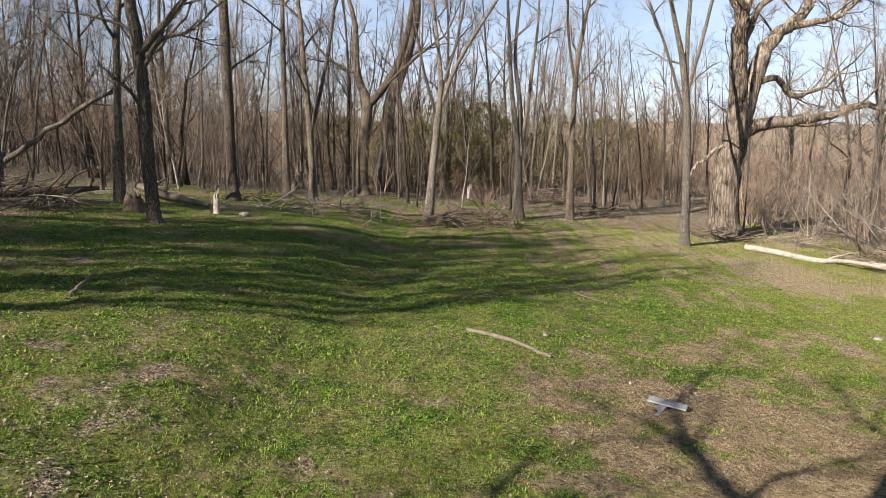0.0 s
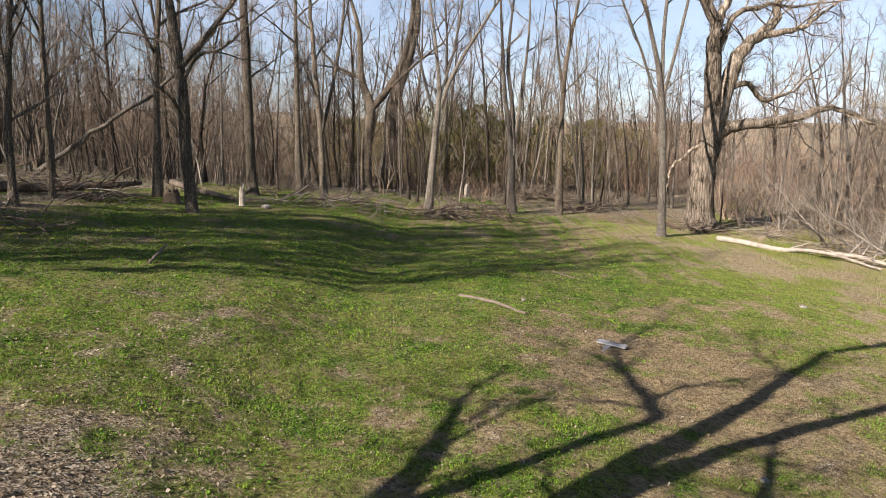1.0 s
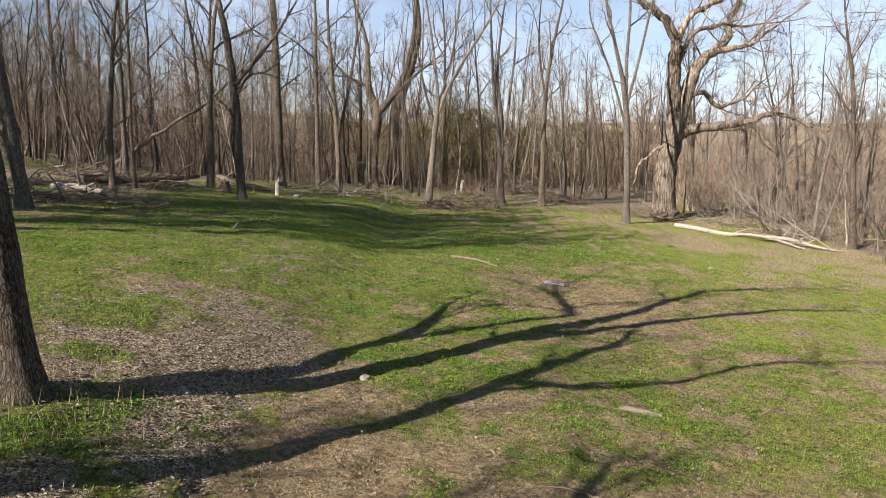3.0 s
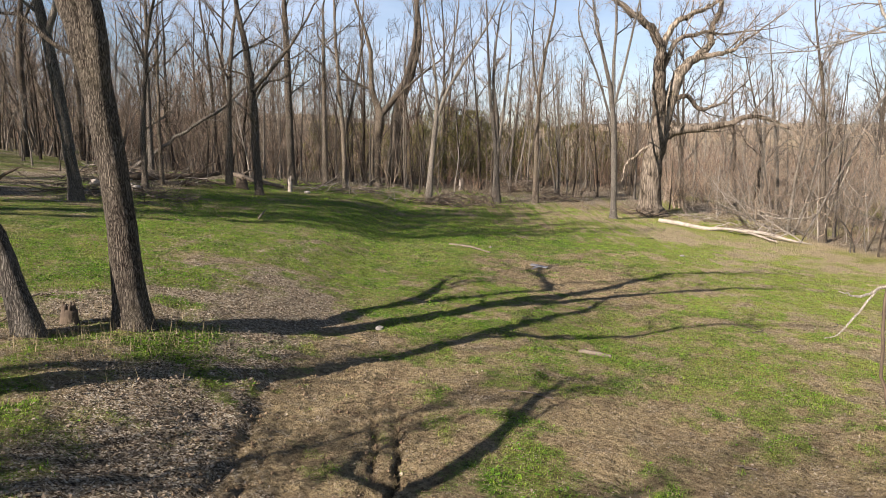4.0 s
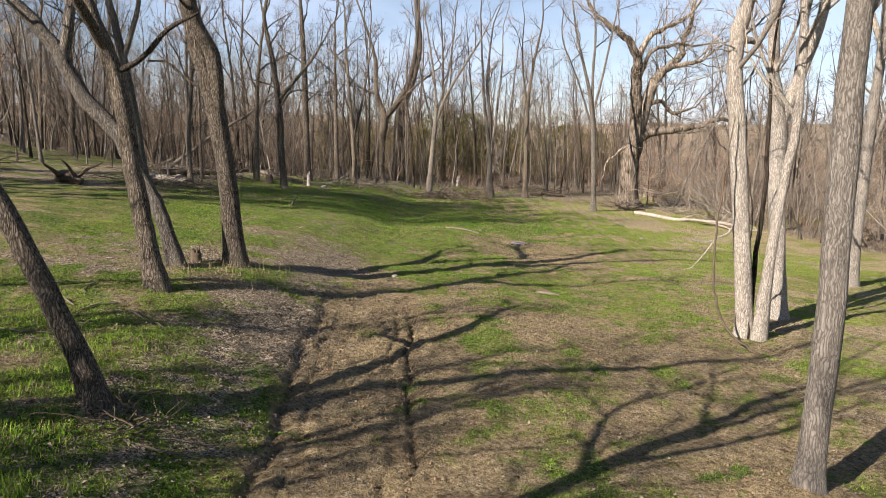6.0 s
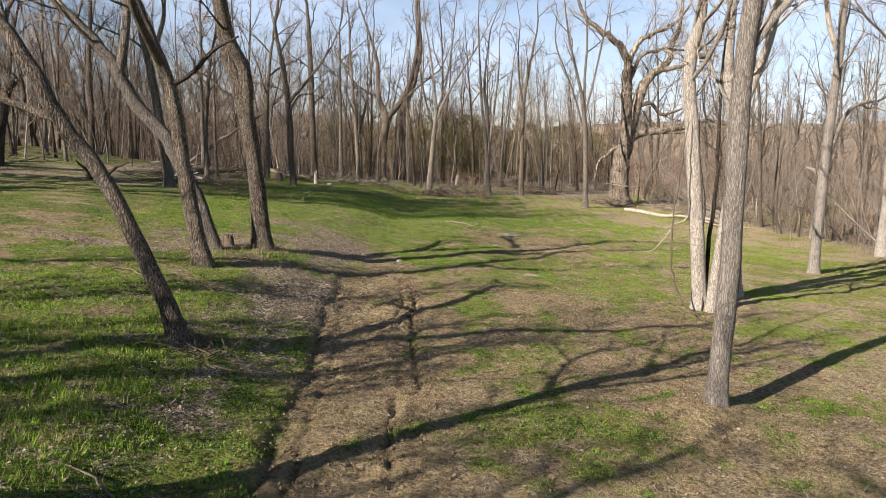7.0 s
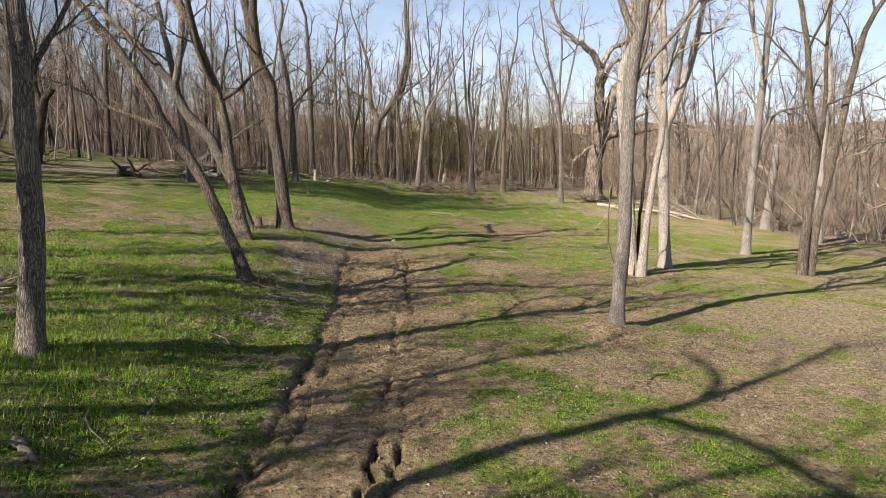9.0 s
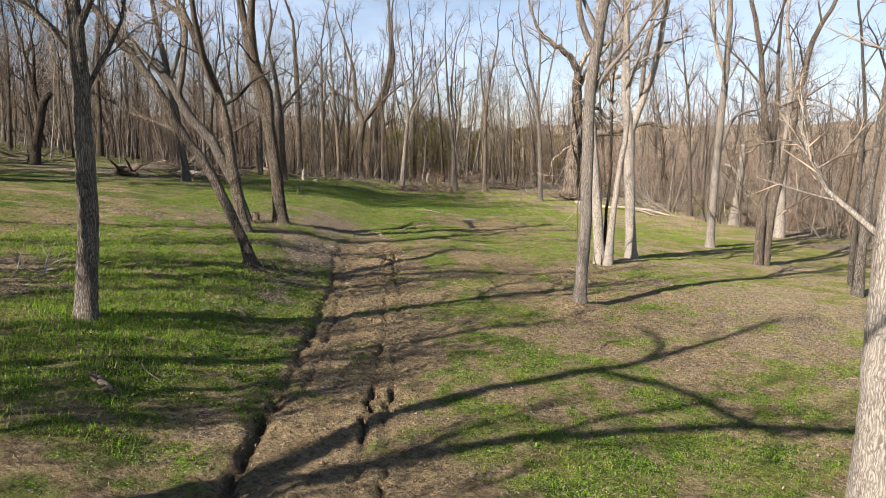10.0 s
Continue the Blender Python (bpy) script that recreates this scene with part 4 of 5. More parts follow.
pole_kinds = [
    woodland_tree("tall thin straight bare tree in the wood", 36, 10.0, 0.06, 0.35, 9, (5, 9), 1.9, BARK_GREY, TWIG_GREY, pose(-8.4, 24.2, 0), lean=0.04, bend=0.025, thick=1.3, joined=True),
    woodland_tree("tall thin brown bare tree in the wood", 37, 9.0, 0.05, 0.3, 9, (5, 9), 1.7, BARK_BROWN, TWIG, pose(-13.4, 22.6, 0), lean=0.08, bend=0.04, thick=1.3, joined=True),
    woodland_tree("tall thin dark bare tree in the wood", 38, 8.5, 0.065, 0.3, 9, (5, 9), 2.0, BARK_DARK, TWIG_RED, pose(-1.6, 31.5, 0), lean=0.06, bend=0.05, thick=1.3, joined=True),
]
far_kinds = [
    woodland_tree("tall bare tree deep in the wood", 21, 15.0, 0.15, 0.15, 12, (7, 13), 3.8, BARK_BROWN, TWIG, pose(-2.0, 47, 0), thick=2.1, joined=True),
    woodland_tree("slender grey bare tree deep in the wood", 22, 13.0, 0.11, 0.2, 12, (7, 12), 3.0, BARK_GREY, TWIG_GREY, pose(2.0, 50, 0), thick=2.1, joined=True),
    woodland_tree("bare tree of two stems deep in the wood", 23, 13.0, 0.12, 0.2, 7, (7, 12), 3.0, BARK_BROWN, TWIG_GREY, pose(6.0, 52, 0), stems=2, thick=2.1, joined=True),
    woodland_tree("reddish-brown bare tree deep in the wood", 24, 12.0, 0.1, 0.1, 14, (7, 12), 2.8, BARK_GREY, TWIG_RED, pose(10.0, 49, 0), thick=2.1, joined=True),
]
taken = [(-3.27, -1.67)]
for ob in near_kinds + thin_kinds + pole_kinds + far_kinds:
    x, y = ob.matrix_basis.translation.xy
    ob.matrix_basis = pose(x, y, float(rise(x, y)), 0, 0, rng.uniform(0, 360))
    taken.append((x, y))


def wooded(x, y):
    """Whether trees of the wood stand here, well clear of the open ground."""
    if x < -8:
        edge = np.interp(x, [-60, -30, -16, -11, -8], [0, 4, 13, 15.5, 22])
    else:
        edge = np.interp(x, [-8, -3, 3, 9, 12.5, 14.5, 17, 22, 40], [22, 28, 31, 31, 29, 27, 16, 6, -6])
    return y > edge


def scatter(kinds, count, x0, x1, y0, y1, gap, seed):
    r = np.random.default_rng(seed)
    made = tries = 0
    while made < count and tries < count * 40:
        tries += 1
        x, y = r.uniform(x0, x1), r.uniform(y0, y1)
        if not wooded(x, y) or any((x - a) ** 2 + (y - b) ** 2 < gap * gap for a, b in taken):
            continue
        taken.append((x, y))
        s = r.uniform(0.72, 1.18)
        ob = copy_thing(kinds[int(r.integers(len(kinds)))], pose(x, y, float(rise(x, y)) - 0.05, r.normal(0, 2.5), r.normal(0, 2.5), r.uniform(0, 360)))
        ob.scale = (s, s, s)
        made += 1


scatter(near_kinds, 34, -34, 28, 12, 44, 1.7, 41)
scatter(near_kinds, 18, -26, -9, 12, 34, 1.2, 44)
scatter(near_kinds, 8, 14, 30, 4, 32, 1.8, 42)
scatter(thin_kinds, 26, -24, -7, 12, 26, 0.7, 47)
scatter(thin_kinds, 40, -26, 14, 12, 40, 0.7, 45)
scatter(thin_kinds, 30, 14, 30, 4, 36, 0.7, 46)
scatter(pole_kinds, 62, -28, 13, 12, 46, 0.8, 49)
scatter(pole_kinds, 14, 14, 34, 8, 40, 0.9, 50)


def back_places(count, x0, x1, y0, y1, seed, gap=1.75):
    """Where the trees of a stretch of the wood stand: place, turn and size."""
    r = np.random.default_rng(seed)
    places = []
    while len(places) < count:
        x, y = r.uniform(x0, x1), r.uniform(y0, y1)
        if wooded(x, y) and all((x - a) ** 2 + (y - b) ** 2 > gap * gap for a, b in places):
            places.append((x, y))
    return [(x, y, float(rise(x, y)) - 0.05, r.uniform(0, 6.283), r.uniform(0.75, 1.15)) for x, y in places]


def deep_wood(kind, turns, label):
    """Trees too deep in the wood to count: many after one pattern, joined."""
    verts, loops, totals, slots, base = [], [], [], [], 0
    for ob in kind.children:
        me = ob.data
        v = np.empty(len(me.vertices) * 3, np.float32)
        me.vertices.foreach_get("co", v)
        v = v.reshape(-1, 3)
        lp, tot, sl = np.empty(len(me.loops), np.int32), np.empty(len(me.polygons), np.int32), np.empty(len(me.polygons), np.int32)
        me.loops.foreach_get("vertex_index", lp)
        me.polygons.foreach_get("loop_total", tot)
        me.polygons.foreach_get("material_index", sl)
        for x, y, z, a, s in turns:
            c, q = math.cos(a) * s, math.sin(a) * s
            verts.append(np.stack([v[:, 0] * c - v[:, 1] * q + x, v[:, 0] * q + v[:, 1] * c + y, v[:, 2] * s + z], 1))
            loops.append(lp + base)
            totals.append(tot)
            slots.append(sl)
            base += len(v)
        mats = list(me.materials)
    verts, loops, totals, slots = (np.concatenate(k) for k in (verts, loops, totals, slots))
    me = bpy.data.meshes.new("deep_wood")
    me.vertices.add(len(verts))
    me.vertices.foreach_set("co", verts.astype(np.float32).ravel())
    me.loops.add(len(loops))
    me.loops.foreach_set("vertex_index", loops.astype(np.int32))
    me.polygons.add(len(totals))
    me.polygons.foreach_set("loop_start", np.concatenate([[0], np.cumsum(totals)[:-1]]).astype(np.int32))
    me.polygons.foreach_set("loop_total", totals.astype(np.int32))
    me.polygons.foreach_set("material_index", slots.astype(np.int32))
    me.polygons.foreach_set("use_smooth", np.full(len(totals), True))
    me.update(calc_edges=True)
    for m in mats:
        me.materials.append(m)
    tagged(new("deep_wood", me), label, "woods", kind="stuff")


for i, kind in enumerate(far_kinds):
    deep_wood(kind, back_places(11, -62, 66, 49, 76, 60 + i), "far back of the bare grey-brown wood")
    deep_wood(kind, back_places(9, -55, -17, 17, 46, 160 + i), "bare trees crowding the wooded hillside")
    deep_wood(kind, back_places(8, -40, 40, 36, 50, 260 + i), "bare grey-brown trees behind the wood's edge")
for i, kind in enumerate(pole_kinds):
    deep_wood(kind, back_places(17, -36, -5, 22, 48, 360 + i, 1.0), "thin bare trees crowding the wooded hillside")
    deep_wood(kind, back_places(10, -5, 16, 34, 50, 460 + i, 1.0), "thin bare trees behind the wood's edge")

# pale saplings leaning over one another at the thicket's edge
for i, (x, y, tilt, turn) in enumerate(((15.2, 22.6, 38, 200), (16.0, 20.4, 45, 160), (16.8, 18.6, 30, 230), (17.4, 23.0, 52, 190), (15.6, 25.0, 34, 120), (18.6, 16.6, 40, 210), (17.0, 21.4, 25, 60), (19.4, 14.4, 36, 170), (16.2, 23.8, 58, 150), (18.0, 19.6, 48, 240), (19.8, 12.2, 32, 190), (14.9, 24.2, 44, 220))):
    copy_thing(thin_kinds[(1, 1, 2)[i % 3]], pose(x, y, float(rise(x, y)) - 0.05, 0, tilt, turn))

# two forked trees behind the path's start and beside it, whose limbs shade the track
hero_tree("tree", "tall forked grey tree beside the track", -8.5, -22.0, [
    [(0.0, -0.05, 0.19), (-0.02, 2.4, 0.16), (-0.08, 4.6, 0.14), (-0.42, 5.3, 0.11), (-0.6, 6.2, 0.1), (-0.42, 6.87, 0.092), (-0.1, 7.55, 0.082), (0.2, 8.46, 0.065), (0.28, 9.43, 0.045)],
    [(-0.08, 4.4, 0.1), (0.35, 4.83, 0.09), (0.55, 5.11, 0.086), (1.07, 5.34, 0.08), (1.72, 5.61, 0.074), (2.61, 5.82, 0.066), (3.9, 5.7, 0.05)],
    [(0.0, 7.6, 0.06), (-0.28, 8.32, 0.054), (-1.1, 9.06, 0.042), (-1.56, 9.36, 0.03)],
    [(-0.2, 7.3, 0.06), (1.27, 6.75, 0.055), (2.46, 6.03, 0.05), (3.37, 5.58, 0.03)],
    [(1.2, 5.4, 0.04), (1.34, 6.0, 0.034), (1.8, 6.4, 0.02)],
], BARK_GREY, TWIG_GREY, 131, limbs=6, t0=0.7, limb=1.6, extend=1.5, group="trees of the clearing")
hero_tree("tree", "slim crooked tree on the grassy bank", -7.5, -12.5, [
    [(0.0, -0.05, 0.13), (0.0, 2.0, 0.11), (0.0, 3.7, 0.095), (-0.1, 4.3, 0.085), (0.67, 4.84, 0.068), (1.2, 5.34, 0.06), (1.9, 5.7, 0.05), (2.6, 6.05, 0.03)],
], BARK_GREY, TWIG_GREY, 132, limbs=5, t0=0.7, limb=1.3, extend=1.2, group="trees of the clearing")

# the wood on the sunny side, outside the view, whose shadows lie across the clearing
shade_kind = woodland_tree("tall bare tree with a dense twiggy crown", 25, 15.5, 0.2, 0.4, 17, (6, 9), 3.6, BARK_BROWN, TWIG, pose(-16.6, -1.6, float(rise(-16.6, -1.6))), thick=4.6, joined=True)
sunny = {0: ((-24, -5), (-21, 1.5), (-22, -1.5), (-26.5, -8)), 1: ((-17, 1.5), (-26, -1)), 3: ((-18, -2.0), (-27, -4.6))}
for k, places in sunny.items():
    deep_wood(far_kinds[k], [(x, y, float(rise(x, y)) - 0.05, 1.3 * i, 0.82) for i, (x, y) in enumerate(places)], "bare wood on the hillside")
deep_wood(shade_kind, [(x, y, float(rise(x, y)) - 0.05, 1.06 * i, 0.96) for i, (x, y) in enumerate((
    (-19.2, 1.6), (-20.3, -1.0), (-23.2, 1.0), (-17.8, -0.6), (-18.6, 1.0), (-19.6, -2.0), (-21.3, -0.2), (-22.6, -2.4), (-17.4, 0.8), (-21.8, 2.4), (-21.4, 4.2), (-20.0, 3.4),
    (-16.2, -2.4), (-15.4, -1.2), (-18.2, -2.6), (-17.2, -1.6)))], "dense twiggy trees on the hillside")
deep_wood(shade_kind, [(x, y, float(rise(x, y)) - 0.05, 0.82 * i, k) for i, (x, y, k) in enumerate((
    (-10.2, -14.0, 0.5), (-8.3, -10.3, 0.34), (-8.4, -11.0, 0.4), (-9.2, -11.4, 0.38), (-8.3, -12.7, 0.38), (-9.0, -13.7, 0.42), (-7.2, -17.0, 0.5), (-10.8, -15.5, 0.6), (-13.0, -11.5, 0.6), (-6.6, -15.4, 0.45), (-7.6, -19.4, 0.36), (-8.6, -18.2, 0.4), (-9.6, -16.6, 0.42),
    (-5.6, -20.6, 0.34), (-10.6, -18.6, 0.5), (-6.2, -19.6, 0.34), (-5.0, -19.0, 0.26), (-16.2, -2.4, 0.7), (-9.6, -20.8, 0.5), (-8.4, -21.0, 0.45), (-7.0, -18.4, 0.36), (-6.4, -17.8, 0.3)))], "small twiggy trees beside the bank")
for k, x, y, size in ((1, -7.6, -13.6, 0.6), (2, -9.4, -13.4, 0.4), (3, -8.8, -16.0, 0.6)):
    copy_thing(far_kinds[k], pose(x, y, float(rise(x, y)) - 0.05, 0, 0, 60 * x)).scale = (size, size, size)


def shrub(label, seed, height, stems, twig, place, spread=0.35):
    r, rnd = np.random.default_rng(seed), random.Random(seed)
    root = thing("shrub", label, "shrub", "undergrowth of the wood", place)
    for s in range(stems):
        a = r.uniform(0, 6.28)
        d = (math.cos(a) * spread * r.uniform(0.2, 1.4), math.sin(a) * spread * r.uniform(0.2, 1.4), 1)
        stem = Shoots()
        stem.shoot(rnd, (math.cos(a) * 0.12, math.sin(a) * 0.12, -0.05), d, height * r.uniform(0.6, 1.1), 0.02 * r.uniform(0.7, 1.4), 0, (6, 4), 1.0, 0.0)
        part("stem", stem.mesh("stem", twig, twig), root)
    return root


shrub_kinds = [
    shrub("leafless brown shrub of many thin stems", 61, 2.6, 9, TWIG_RED, pose(13.8, 31, 0)),
    shrub("leafless grey thicket shrub with tangled stems", 62, 3.2, 9, TWIG_GREY, pose(15.5, 29, 0), 0.5),
    shrub("low leafless shrub with reddish twigs", 63, 1.6, 8, TWIG_RED, pose(2.0, 33, 0), 0.6),
    shrub("tall leafless sapling clump with pale stems", 64, 4.4, 6, TWIG_GREY, pose(16.5, 27, 0), 0.25),
]
for ob in shrub_kinds:
    x, y = ob.matrix_basis.translation.xy
    ob.matrix_basis = pose(x, y, float(rise(x, y)))
scatter(shrub_kinds, 45, 13, 34, 2, 40, 0.7, 51)
scatter(shrub_kinds, 34, -30, 14, 12, 48, 0.8, 52)


def thicket(label, count, seed, box, height, twig, thick, spread=0.75):
    """Brush too dense to count: many thin stems with bare side shoots."""
    rnd, s, done = random.Random(seed), Shoots(), 0
    while done < count:
        x, y = rnd.uniform(box[0], box[1]), rnd.uniform(box[2], box[3])
        if not wooded(x, y - 2.5):
            continue
        done += 1
        z = float(rise(x, y)) - 0.1
        for _ in range(4):
            d = (rnd.gauss(0, spread), rnd.gauss(0, spread), 1)
            s.shoot(rnd, (x + rnd.gauss(0, 0.35), y + rnd.gauss(0, 0.35), z), d, height * rnd.uniform(0.3, 1.25), 0.012 * thick, 1, (0, 9), thick, 0.0)
    tagged(new("thicket", s.mesh("thicket", twig, twig)), label, "thicket", kind="stuff")


thicket("brown leafless brush filling the wood's depth", 260, 71, (-55, 50, 38, 72), 2.4, BRUSH, 1.7)
thicket("reddish leafless brush filling the wood's depth", 330, 72, (-50, 60, 46, 86), 5.2, TWIG_RED, 2.4)
thicket("grey-brown tangle of brush at the wood's side", 110, 73, (14, 36, 6, 40), 2.3, BRUSH, 1.0)
thicket("dark brown brush in the depth of the side wood", 120, 75, (19, 44, 6, 44), 3.2, BRUSH, 1.6)
thicket("low brown brush between the trees", 60, 74, (-30, 13, 26, 44), 1.2, BRUSH, 0.9)


thicket("tall brown saplings crowding the hillside", 90, 78, (-40, -5, 24, 50), 8.5, TWIG, 1.5, 0.16)
thicket("tall grey saplings crowding the hillside", 80, 79, (-48, -8, 26, 56), 9.5, TWIG_GREY, 1.7, 0.16)
thicket("tall reddish saplings behind the wood", 90, 80, (-8, 24, 42, 62), 7.5, TWIG_RED, 1.9, 0.2)


def thicket_stems(label, count, seed, box, bark, twig):
    """Thin crowded stems at the wood's side, too many to count, leaning all ways."""
    rnd, s, done = random.Random(seed), Shoots(), 0
    while done < count:
        x, y = rnd.uniform(box[0], box[1]), rnd.uniform(box[2], box[3])
        if not wooded(x, y - 1.0):
            continue
        done += 1
        d = (rnd.gauss(0, 0.3), rnd.gauss(0, 0.3), 1)
        s.shoot(rnd, (x, y, float(rise(x, y)) - 0.1), d, rnd.uniform(1.5, 5.5), rnd.uniform(0.012, 0.035), 1, (0, 7), 1.2, 0.02)
    tagged(new("thicket", s.mesh("thicket", bark, twig)), label, "thicket", kind="stuff")


thicket_stems("pale thin stems crowding the wood's side", 420, 76, (14, 32, 6, 38), BARK_PALE, TWIG_GREY)
thicket_stems("brown thin stems crowding the wood's depth", 260, 77, (-34, 16, 32, 54), BARK_MID, TWIG)


def far_woods():
    """Woods on the rising ground in the distance, too far to count."""
    r, rnd = np.random.default_rng(77), random.Random(77)
    trunk, fine = Tubes(), Shoots()
    for i in range(380):
        a, dist = r.uniform(radians(38), radians(148)), r.uniform(75, 420)
        x, y = dist * math.cos(a), dist * math.sin(a) - 8
        z, h = float(rise(x, y)), r.uniform(8, 13)
        pts = wander(r, (x, y, z - 0.3), (r.normal(0, 0.06), r.normal(0, 0.06), 1), h, 3, 0.05, 0)
        rr = np.linspace(0.2, 0.04, 4)
        trunk.tube(pts, rr, 4, point=True)
        for p, d, ln, rad in limbs_along(pts, rr, rnd, 9, 0.08, h * 0.42):
            fine.shoot(rnd, p, d, ln, 0.06, 1, (0, 8), 8.0, 0.1)
    woods = thing("distant_woods", "brown leafless woods on the distant slopes", "woods")
    tagged(woods, kind="stuff")
    part("trunks", trunk.mesh("trunks", BARK_GREY), woods)
    part("twigs", fine.mesh("twigs", BARK_GREY, TWIG), woods)


far_woods()


def cedar(label, seed, height, width, place):
    r = np.random.default_rng(seed)
    root = thing("evergreen", label, "evergreen tree", "evergreens behind the bare wood", place)
    t = Tubes()
    t.tube(wander(r, (0, 0, -0.1), (0, 0, 1), height * 0.95, 6, 0.02, 0), np.linspace(0.11, 0.02, 7), 7, point=True)
    part("trunk", t.mesh("trunk", BARK_BROWN), root)
    n = 4200
    u = r.uniform(0.06, 1, n)
    ang = r.uniform(0, 6.283, n)
    lobes = 1 + 0.3 * np.sin(3 * ang + seed) + 0.25 * np.sin(u * 17 + 2 * ang)
    rad = width * np.sqrt(np.clip(1 - 1.5 * (1.15 * u - 0.35) ** 2, 0, 1)) * lobes * np.sqrt(r.uniform(0.15, 1, n))
    c = np.stack([rad * np.cos(ang), rad * np.sin(ang), u * height], 1)
    a, b = r.normal(0, 1, (n, 3)), r.normal(0, 1, (n, 3)) + np.array((0, 0, 0.8))
    a, b = a / np.linalg.norm(a, axis=1)[:, None] * 0.04, b / np.linalg.norm(b, axis=1)[:, None] * 0.15
    v = np.stack([c - a, c + a, c + b], 1).reshape(-1, 3)
    part("crown", mesh_from("crown", v, np.arange(3 * n).reshape(-1, 3), CEDAR), root)
    return root


cedars = [cedar("olive-green cedar with a ragged rounded outline", 81, 4.4, 1.9, pose(-5.5, 58, 0)), cedar("broad olive-green cedar behind the trees", 82, 4.2, 2.6, pose(1.0, 56, 0))]
for ob in cedars:
    x, y = ob.matrix_basis.translation.xy
    ob.matrix_basis = pose(x, y, float(rise(x, y)))
for x, y, s, k in ((2.6, 44.5, 1.25, 0), (4.6, 46, 1.1, 1), (0.4, 45.5, 1.3, 0), (-1.8, 43.5, 1.0, 1), (-6.5, 47, 1.0, 1), (-9.5, 50, 1.1, 0), (7.6, 47, 1.15, 0), (11.5, 50, 1.2, 1), (15, 54, 1.1, 1)):
    copy_thing(cedars[k], pose(x, y, float(rise(x, y)), 0, 0, x * 40)).scale = (s, s, s)

# ---------------------------------------------------------------- turf, weeds and dead leaves
def scattered(count, seed, box, keep):
    r = np.random.default_rng(seed)
    x, y = r.uniform(box[0], box[1], count), r.uniform(box[2], box[3], count)
    ok = keep(x, y, r)
    return x[ok], y[ok], r


def grass_tufts(name, label, count, seed, box, blade, width, mat, floor=0.0):
    x, y, r = scattered(count, seed, box, lambda x, y, r: r.uniform(0, 1, len(x)) < 1.15 * (covers(x, y)[0] - 0.24 + floor))
    n, blades = len(x), 3
    x, y = np.repeat(x, blades) + r.normal(0, 0.018, n * blades), np.repeat(y, blades) + r.normal(0, 0.018, n * blades)
    m = len(x)
    z = rise(x, y) - 0.006
    a = r.uniform(0, 6.283, m)
    h = blade * r.uniform(0.4, 1.2, m) * (0.2 + 1.8 * fbm(x * 3.2, y * 3.2, 41)) * (1 + 1.3 * smooth(-1.7, -2.6, x) * smooth(-4.0, -9.0, y))
    lean = h * r.uniform(0.2, 1.1, m)
    w = width * r.uniform(0.6, 1.3, m)
    side = np.stack([-np.sin(a) * w, np.cos(a) * w, 0 * a], 1)
    base = np.stack([x, y, z], 1)
    tip = base + np.stack([np.cos(a) * lean, np.sin(a) * lean, h], 1)
    v = np.stack([base - side, base + side, tip], 1).reshape(-1, 3)
    tagged(new(name, mesh_from(name, v, np.arange(3 * m).reshape(-1, 3), mat)), label, "grass", kind="stuff")


grass_tufts("grass", "short green spring grass in uneven tufts", 290000, 5, (-7, 8.5, -15, 6), 0.026, 0.0034, GRASS)
grass_tufts("grass", "green grass farther across the clearing", 120000, 6, (-12, 14, 6, 34), 0.03, 0.0085, GRASS)
grass_tufts("dead_grass", "dry straw-coloured grass among the green", 105000, 15, (-7, 9, -15, 10), 0.022, 0.0032, STALK, 0.42)


def flat_leaves(name, label, category, count, seed, box, size, lift, mat, density, curl):
    x, y, r = scattered(count, seed, box, density)
    m = len(x)
    z = rise(x, y) + r.uniform(0.2, 1.0, m) * lift
    a, s = r.uniform(0, 6.283, m), size * r.uniform(0.5, 1.4, m)
    c = np.stack([x, y, z], 1)
    u = np.stack([np.cos(a), np.sin(a), r.normal(0, curl, m)], 1) * s[:, None]
    w = np.stack([-np.sin(a), np.cos(a), r.normal(0, curl, m)], 1) * (s * r.uniform(0.4, 0.8, m))[:, None]
    fold = np.stack([0 * a, 0 * a, s * r.uniform(0.1, 0.5, m)], 1)
    v = np.stack([c - u, c - w + fold, c + u, c + w + fold], 1).reshape(-1, 3)
    i = np.arange(m)[:, None] * 4
    f = np.concatenate([i + np.array([[0, 1, 2]]), i + np.array([[0, 2, 3]])])
    tagged(new(name, mesh_from(name, v, f, mat)), label, category, kind="stuff")


flat_leaves("weeds", "low broad-leaved green weeds in patches", "weeds", 150000, 7, (-7, 8, -15, 12), 0.015, 0.045, WEED,
            lambda x, y, r: r.uniform(0, 1, len(x)) < 1.3 * (covers(x, y)[0] - 0.45) * (fbm(x * 1.5, y * 1.5, 33) > 0.47), 0.35)
flat_leaves("leaf_litter", "dry tan and grey dead leaves on soil", "leaf litter", 230000, 8, (-9, 9, -15, 16), 0.0145, 0.03, LITTER,
            lambda x, y, r: r.uniform(0, 1, len(x)) < (0.03 + covers(x, y)[1] ** 1.5) * (1 - 0.7 * tracks(x, y)[1]), 0.3)


